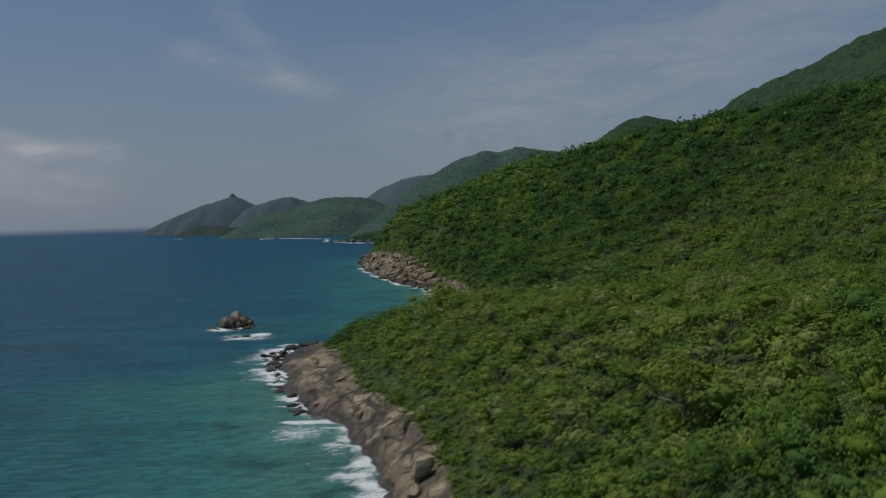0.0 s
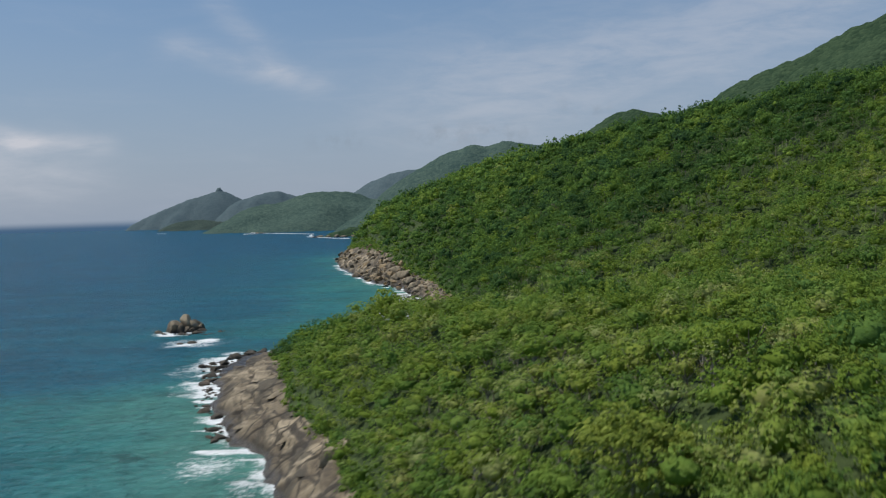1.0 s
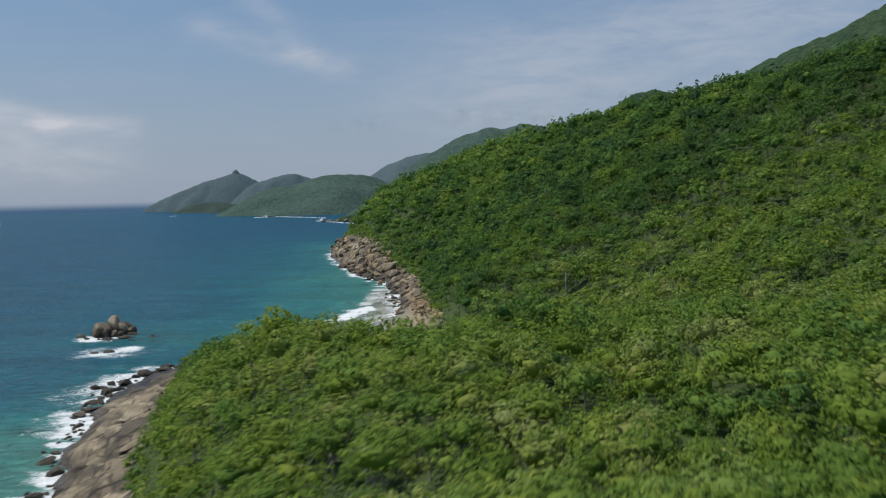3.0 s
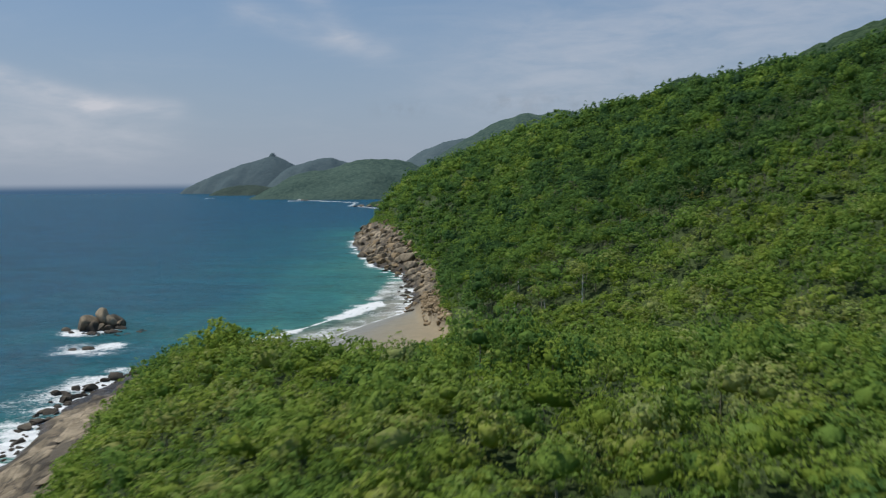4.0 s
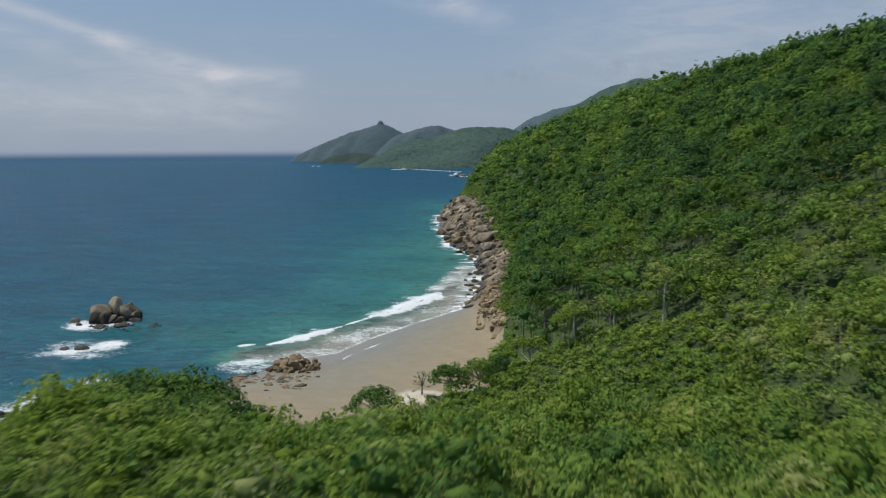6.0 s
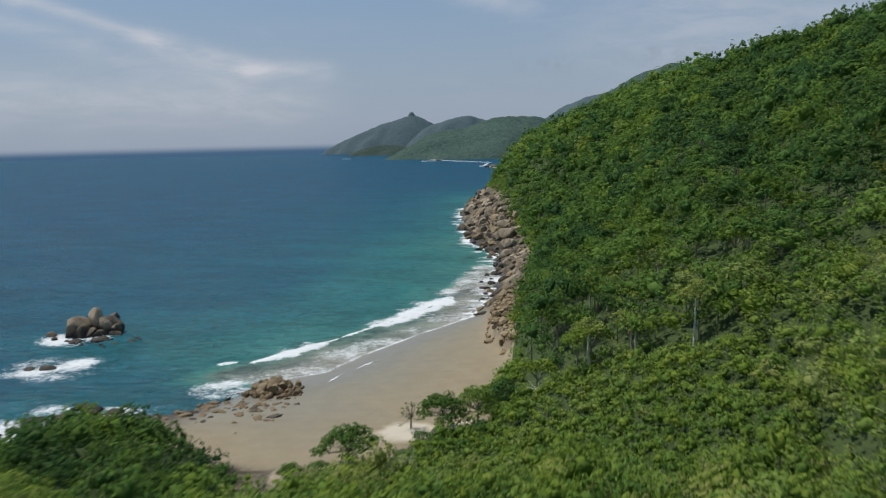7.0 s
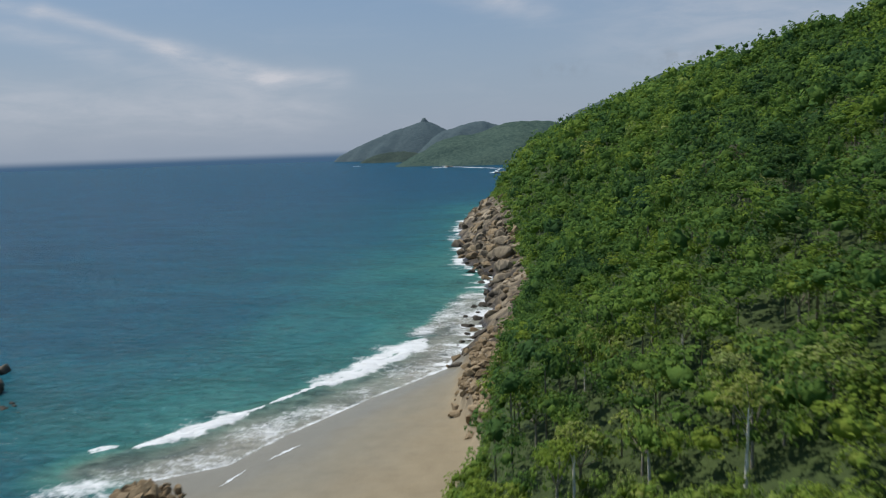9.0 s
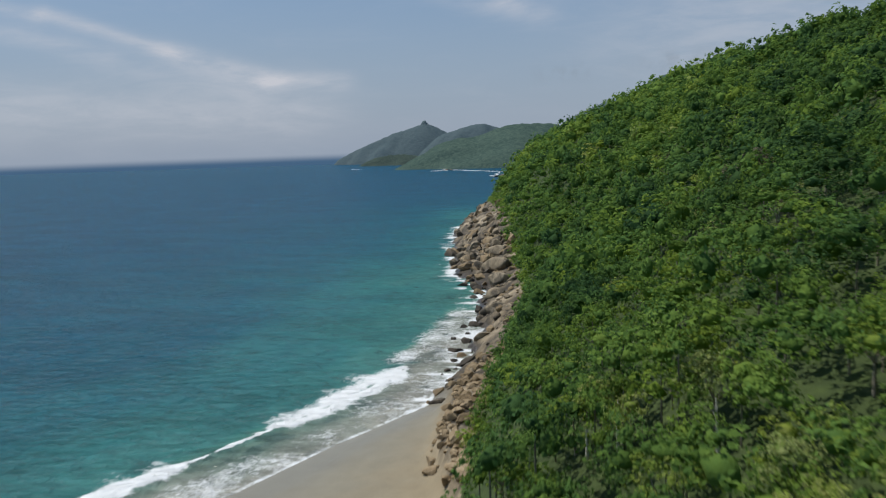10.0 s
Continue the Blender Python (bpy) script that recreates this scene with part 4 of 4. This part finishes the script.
CLIFF = [boulder_mesh(140 + s, 0.5, 8, 0.45, 0.8, 0.92, True, PALE_ROCK) for s in range(3)]
for n, (x, y, s) in enumerate(((-6, 700, 9), (-14, 735, 11), (-2, 668, 8), (-22, 770, 10), (3, 640, 6))):
    rock("rock_slab", CLIFF[n % 3], x, y, height_at(x, y) - 0.5, s * 1.3, s * 0.8, s * 0.8, 95 + 12 * n, "large smooth pale sheet of granite on the cliff", "granite sheets of the cliff", 6, 26)

ISLET = [(-121, 477.5, 4.6, 0.3, 4.6), (-115.5, 480.5, 4.8, 0.3, 4.0), (-111.8, 484.5, 4.4, 0.6, 4.8), (-116, 484, 4.6, 2.2, 4.4), (-124.5, 480, 8.0, 0.8, 6.6), (-119.5, 484, 4.2, 5.0, 4.4), (-115.5, 486, 5.6, 1.0, 6.0), (-118, 480, 4.4, 0.8, 4.6), (-119, 488, 6.0, 1.0, 6.2), (-128, 505, 4.4, 0.4, 3.0), (-132, 476, 4.4, 0.0, 2.4), (-110, 482, 3.6, 0.0, 3.0),
         (-111, 473, 4.6, -0.4, 2.2), (-103, 470, 3.4, -0.4, 1.6), (-119, 471, 4.2, -0.4, 2.0), (-98, 473, 2.2, -0.3, 1.2), (-103, 438, 5.4, -0.6, 2.6), (-96, 441, 3.2, -0.5, 1.6), (-109, 437, 2.8, -0.5, 1.4),
         (-67, 397, 5.2, 0.3, 3.6), (-62, 402, 3.4, 0.4, 3.0), (-51, 394, 3.4, 0.8, 3.2), (-80, 371, 3.2, 0.0, 2.2), (-73, 377, 4.0, 0.5, 3.2), (-71, 391, 3.8, 0.3, 2.4), (-69, 406, 4.4, 0.0, 2.4)]
CRAGS = [boulder_mesh(80 + s, 0.85, 12, 0.45, 0.75, 0.92) for s in range(7)]
for n, (x, y, s, z, h) in enumerate(ISLET):
    rock("islet_boulder", PALE[n % 6] if n in (4, 5) else (CRAGS[n % 7] if n % 3 == 0 else JAGGED[n % 6]), x, y, z, s, s * 0.85, h, n * 67, "sea-washed granite boulder standing out of the water", "boulders in the sea")
for n in range(84):
    a, d = rng.uniform(0, 6.283), math.sqrt(rng.uniform())
    x, y = -25 + 8.5 * d * math.cos(a) - 1.5 * math.sin(a), 425 + 8.5 * d * math.sin(a)
    s = 0.8 + 2.3 * rng.uniform() ** 1.3 * (1.25 - d)
    rock("beach_rock", OCHRE[n % 8], x, y, 0.5 + 0.6 * s * (1.2 - 0.6 * d), s * 1.25, s, s * 1.1, rng.uniform(0, 360), "jagged brown rock lying at the edge of the sand", "rocks on the beach", rng.uniform(-25, 25), rng.uniform(-25, 25))
for n in range(34):
    x, y = -112 + 9 * rng.normal(), 472 + 4.5 * rng.normal()
    s = 0.6 + 1.4 * rng.uniform() ** 2
    rock("awash_rock", BOULDERS[n % 10], x, y, 0.1 * s, s * 1.5, s, s * 0.6, rng.uniform(0, 360), "dark rock awash beside the islet", "rocks in the shallows")
for n in range(230):
    x = rng.uniform(-60, -14)
    y = 412 - 0.15 * (x + 40) + rng.normal() * 5.5
    pz = land(np.array([x]), np.array([y]))[0][0]
    s = 0.4 + 1.3 * rng.uniform() ** 2
    if pz < -0.25:
        continue
    rock("beach_rock", OCHRE[n % 8] if n % 3 else BOULDERS[n % 10], x, y, max(pz, 0) + 0.05 * s, s * 1.7, s * 1.1, s * 0.5, rng.uniform(0, 360), "low flat rock at the end of the beach", "rocks on the beach", rng.uniform(-12, 12), rng.uniform(-12, 12))
for x, y, s in ((-11, 426, 0.7), (-9, 427, 0.5), (-13, 425, 0.5), (2, 597, 3.0), (1, 584, 2.4), (2, 622, 2.6), (-3, 600, 1.8), (-4, 619, 2.0), (5, 560, 1.6), (4, 571, 1.4), (0, 608, 1.2)):
    rock("awash_rock", BOULDERS[int(y) % 10], x, y, 0.25, s * 1.4, s, s * 0.7, y * 37, "dark rock awash in the shallows", "rocks in the shallows")

# ---- trees by the beach ----
def spreading_tree(height, radius, clumps, cards, leaves, girth=0.52, skirt=0.32):
    """A low forking tree whose crown is made of many overlapping clumps."""
    p, P, T, limbs = ([], []), [], [], []
    fork = height * 0.38
    limb(p, (0, 0, -0.6), (0.2, 0.1, fork), 0.26, 0.19, 7)
    count = 0
    for n in range(clumps):
        a = n * 2.4 + rng.uniform(-0.5, 0.5)
        d = radius * math.sqrt((n + 0.5) / clumps) * rng.uniform(0.7, 0.95)
        r = radius * girth * rng.uniform(0.6, 1.1)
        c = np.array([math.cos(a) * d, math.sin(a) * d, height * (0.92 - skirt * (d / radius) ** 2) + rng.uniform(-0.14, 0.10) * height])
        q = ([], [])
        limb(q, (0.2, 0.1, fork), c - np.array([0, 0, 0.2 * r]), 0.011 * height, 0.03)
        limbs.append(mesh_of("limb", np.concatenate(q[0]), np.concatenate(q[1]), BARK))
        v, f = crown_shape(1, int(cards * 1.9), 0.135, rng.uniform(0.55, 0.85), 12, 0.55)
        P.append(v * r + c)
        T.append(f + count)
        count += len(v)
    trunk = mesh_of("trunk", np.concatenate(p[0]), np.concatenate(p[1]), BARK)
    return trunk, mesh_of("crown", np.concatenate(P), np.concatenate(T), leaves), limbs


for x, y, h, r, low in ((13.5, 375, 7.4, 6.6, 0.62), (6, 365, 3.6, 3.0, 0.62), (27, 397.5, 8.2, 6.4, 0.85), (33.5, 402, 8.4, 5.6, 0.8), (38, 411, 5.6, 5.4, 0.85), (35, 417, 4.2, 4.0, 0.8)):
    make_tree("beach_tree", pose(x, y, height_at(x, y), 0, 0, x * 31), spreading_tree(h, r, 34, 85, DARK_LEAVES, 0.32, low), "leafy shade tree standing behind the sand", "trees by the beach")
for x, y, h, r in ((29.5, 392.5, 2.0, 3.0), (35.5, 396, 2.6, 3.4), (24, 391, 1.5, 2.4), (17, 371, 2.4, 3.6), (10, 369, 2.0, 3.0), (39, 404, 2.8, 3.2)):
    make_tree("beach_bush", pose(x, y, height_at(x, y), 0, 0, x * 31), spreading_tree(h, r, 16, 70, DARK_LEAVES, 0.40, 0.7), "dark leafy bush at the edge of the sand", "bushes by the beach")
SPARSE = spreading_tree(6.2, 3.0, 26, 18, DARK_LEAVES, 0.26, 0.75)
make_tree("beach_tree", pose(19.5, 398, height_at(19.5, 398), 0, 0, 40), SPARSE, "thin half-bare young tree on the sand", "trees by the beach")
for x, y, h in ((46, 408, 7.5), (57.5, 409, 9.5), (57, 447, 11), (60, 446, 11), (79, 398.5, 11.5), (66, 406, 8.0), (89, 431, 10.0)):
    make_tree("tall_tree", pose(x, y, height_at(x, y), 0, 0, x * 17), spreading_tree(h, 4.4, 8, 80, TREE_LEAVES), "tall tree with a pale bare trunk above the scrub", "pale-trunked trees")


EMERGENT = [spreading_tree(11, 4.6, 8, 70, TREE_LEAVES), spreading_tree(9.5, 5.4, 9, 70, TREE_LEAVES), spreading_tree(13, 4.0, 7, 70, TREE_LEAVES)]
made = {}
for n in range(48):
    y = rng.uniform(402, 620)
    x = rng.uniform(38, 60 + 0.42 * (y - 300))
    if shore_distance(np.array([x]), np.array([y]), GREEN)[0] < 10:
        continue
    m = pose(x, y, height_at(x, y), 0, 0, rng.uniform(0, 360)) @ Matrix.Diagonal((1, 1, rng.uniform(0.75, 1.05), 1))
    k = n % 3
    if k in made:
        copy_thing(made[k], Matrix()).matrix_basis = m
    else:
        made[k] = make_tree("emergent_tree", m, EMERGENT[k], "large spreading tree rising above the hillside forest", "emergent trees")

WHITE_BARK, kb = material("white_bark")
bpos = kb.add("ShaderNodeNewGeometry").outputs["Position"]
finish(kb, ramp(kb, kb.noise(bpos, 1.5, 4.0), [(0.3, (0.50, 0.47, 0.41)), (0.7, (0.76, 0.73, 0.66))]), 0.8)


def bare_tree(x, y, height):
    """A dead tree: a pale leaning trunk, with a few bare branches as parts."""
    ob = new("dead_tree")
    p = ([], [])
    lean = rng.uniform(-0.5, 0.5)
    gnarled = height < 6
    limb(p, (0, 0, -0.5), (lean * 0.4, 0.1, height * (0.35 if gnarled else 0.6)), 0.26, 0.20, 7)
    if not gnarled:
        limb(p, (lean * 0.4, 0.1, height * 0.6), (lean, 0, height), 0.20, 0.07, 7)
    trunk = part("trunk", mesh_of("trunk", np.concatenate(p[0]), np.concatenate(p[1]), WHITE_BARK), ob)
    for b in range(6 if gnarled else 3):
        q = ([], [])
        a = b * 1.05 + rng.uniform(-0.3, 0.3)
        base = height * (0.33 if gnarled else 0.62 + 0.11 * b)
        reach = 2.6 if gnarled else 0.8
        limb(q, (lean * 0.4 * base / height, 0.05, base), (math.cos(a) * reach, math.sin(a) * reach, base + rng.uniform(0.9, 2.2)), 0.13 if gnarled else 0.07, 0.03)
        part("branch", mesh_of("branch", np.concatenate(q[0]), np.concatenate(q[1]), WHITE_BARK), trunk)
    ob.matrix_basis = pose(x, y, height_at(x, y), 0, 0, rng.uniform(0, 360))
    return tagged(ob, "pale dead tree with bare branches at the forest edge", "tree", "dead trees")


for x, y, h in ((46.5, 403, 5.5), (57.2, 404, 8.5), (78, 395, 9.5), (55, 447, 9), (59.5, 442, 8), (67, 403, 6), (72, 430, 8.5)):
    bare_tree(x, y, h)


for n, (x, y) in enumerate(((150, 868), (158, 846), (166, 832), (172, 812), (181, 800), (190, 772), (140, 884), (112, 936))):
    make_tree("ridge_tree", pose(x, y, height_at(x, y), 0, 0, n * 71), spreading_tree(10.5 + n % 3, 6.0, 12, 60, TREE_LEAVES), "flat-topped tall tree standing out on the ridge", "ridge trees")


def plain_leaves(name, a, b):
    m, k = material(name)
    pos = k.add("ShaderNodeNewGeometry").outputs["Position"]
    color = ramp(k, k.noise(pos, 0.9, 4.0), [(0.3, a), (0.7, b)])
    finish(k, color, 0.7, k.noise(pos, 3.5, 3.0), 0.5, 0.25, 0.2, trans=color)
    return m


DRY = plain_leaves("dry_twigs", (0.10, 0.095, 0.055), (0.24, 0.22, 0.15))
YELLOW = plain_leaves("yellow_leaves", (0.14, 0.16, 0.025), (0.30, 0.28, 0.045))
for x, y, r in ((84, 549, 6.0), (78, 545, 4.0), (89, 553, 4.5)):
    make_tree("dry_tree", pose(x, y, height_at(x, y) + 2, 0, 0, x * 13), spreading_tree(8.5, r, 8, 60, DRY), "grey-brown half-dry tree among the green forest", "dry trees")
make_tree("yellow_tree", pose(121, 427, height_at(121, 427) + 1, 0, 0, 15), spreading_tree(8.5, 3.6, 8, 80, YELLOW), "tree with yellow-green leaves in the forest")

BRIGHT = plain_leaves("bright_leaves", (0.16, 0.225, 0.034), (0.34, 0.40, 0.072))
make_tree("broad_tree", pose(34.5, 121, height_at(34.5, 121) + 1.0, 0, 0, 25), spreading_tree(11.0, 7.6, 40, 110, BRIGHT, 0.28, 0.45), "very broad tree with a fresh yellow-green crown on the saddle")

# ---- surf on the far shore ----
FOAM, kf = material("far_foam")
fpos = kf.add("ShaderNodeNewGeometry").outputs["Position"]
finish(kf, ramp(kf, kf.noise(fpos, 0.08, 4.0), [(0.3, (0.55, 0.60, 0.62)), (0.6, (0.82, 0.84, 0.85))]), 0.8)


def surf(points, width):
    """A ragged line of white water along a shore."""
    P, quads = [], []
    p = np.asarray(points, float)
    for a, b in zip(p[:-1], p[1:]):
        for t in np.linspace(0, 1, 14)[:-1]:
            c = a + (b - a) * t + rng.normal(size=2) * width * 0.22
            w = width * max(0.04, rng.uniform(-0.5, 1.0))
            P += [(c[0], c[1] - w, 0.55), (c[0], c[1], 1.2), (c[0], c[1] + w, 0.55)]
    for i in range(len(P) // 3 - 1):
        j = 3 * i
        quads += [(j, j + 3, j + 4, j + 1), (j + 1, j + 4, j + 5, j + 2)]
    tagged(new("surf", mesh_of("surf", P, quads, FOAM)), "white surf breaking on the far shore", "surf", kind="structure")


surf([(-1035, 3273), (-1010, 3270)], 20)
surf([(-839, 3487), (-700, 3120), (-566, 2850)], 30)
surf([(-590, 2760), (-545, 2760)], 28)
surf([(-540, 2800), (-415, 2620), (-327, 2480)], 12)
surf([(-330, 2440), (-300, 2200), (-213, 2016)], 16)
surf([(-213, 2016), (-160, 1960)], 22)

for n, (x, y, s) in enumerate(((-285, 2150, 10), (-268, 2148, 14), (-248, 2140, 12), (-225, 2130, 15), (-205, 2120, 12), (-182, 2110, 14), (-160, 2100, 12), (-560, 2795, 12), (-545, 2790, 9))):
    rock("shore_crag", BOULDERS[n % 10], x, y, 1.0, s, s, s * 0.5, n * 47, "brown rocky foot of a distant point", "crags on the far shore")


def sand_foam(points):
    """A thin ragged line of foam left on the wet sand."""
    P, quads = [], []
    (ax, ay), (bx, by) = points
    for t in np.linspace(0, 1, 24):
        x, y = ax + (bx - ax) * t + rng.uniform(-0.25, 0.25), ay + (by - ay) * t
        w = 0.05 + 0.5 * rng.uniform() * math.sin(3.0 * t + 0.1)
        z = height_at(x, y) + 0.04
        P += [(x - w, y + 0.5 * w, z - 0.03), (x, y, z + 0.02), (x + w, y - 0.5 * w, z + 0.03)]
    for i in range(len(P) // 3 - 1):
        j = 3 * i
        quads += [(j, j + 3, j + 4, j + 1), (j + 1, j + 4, j + 5, j + 2)]
    tagged(new("foam_line", mesh_of("foam_line", P, quads, FOAM)), "thin line of white foam on the wet sand", "foam", kind="structure")


sand_foam(((-13.8, 434.5), (-13.1, 444)))
sand_foam(((-11.1, 449.5), (-7.9, 459)))
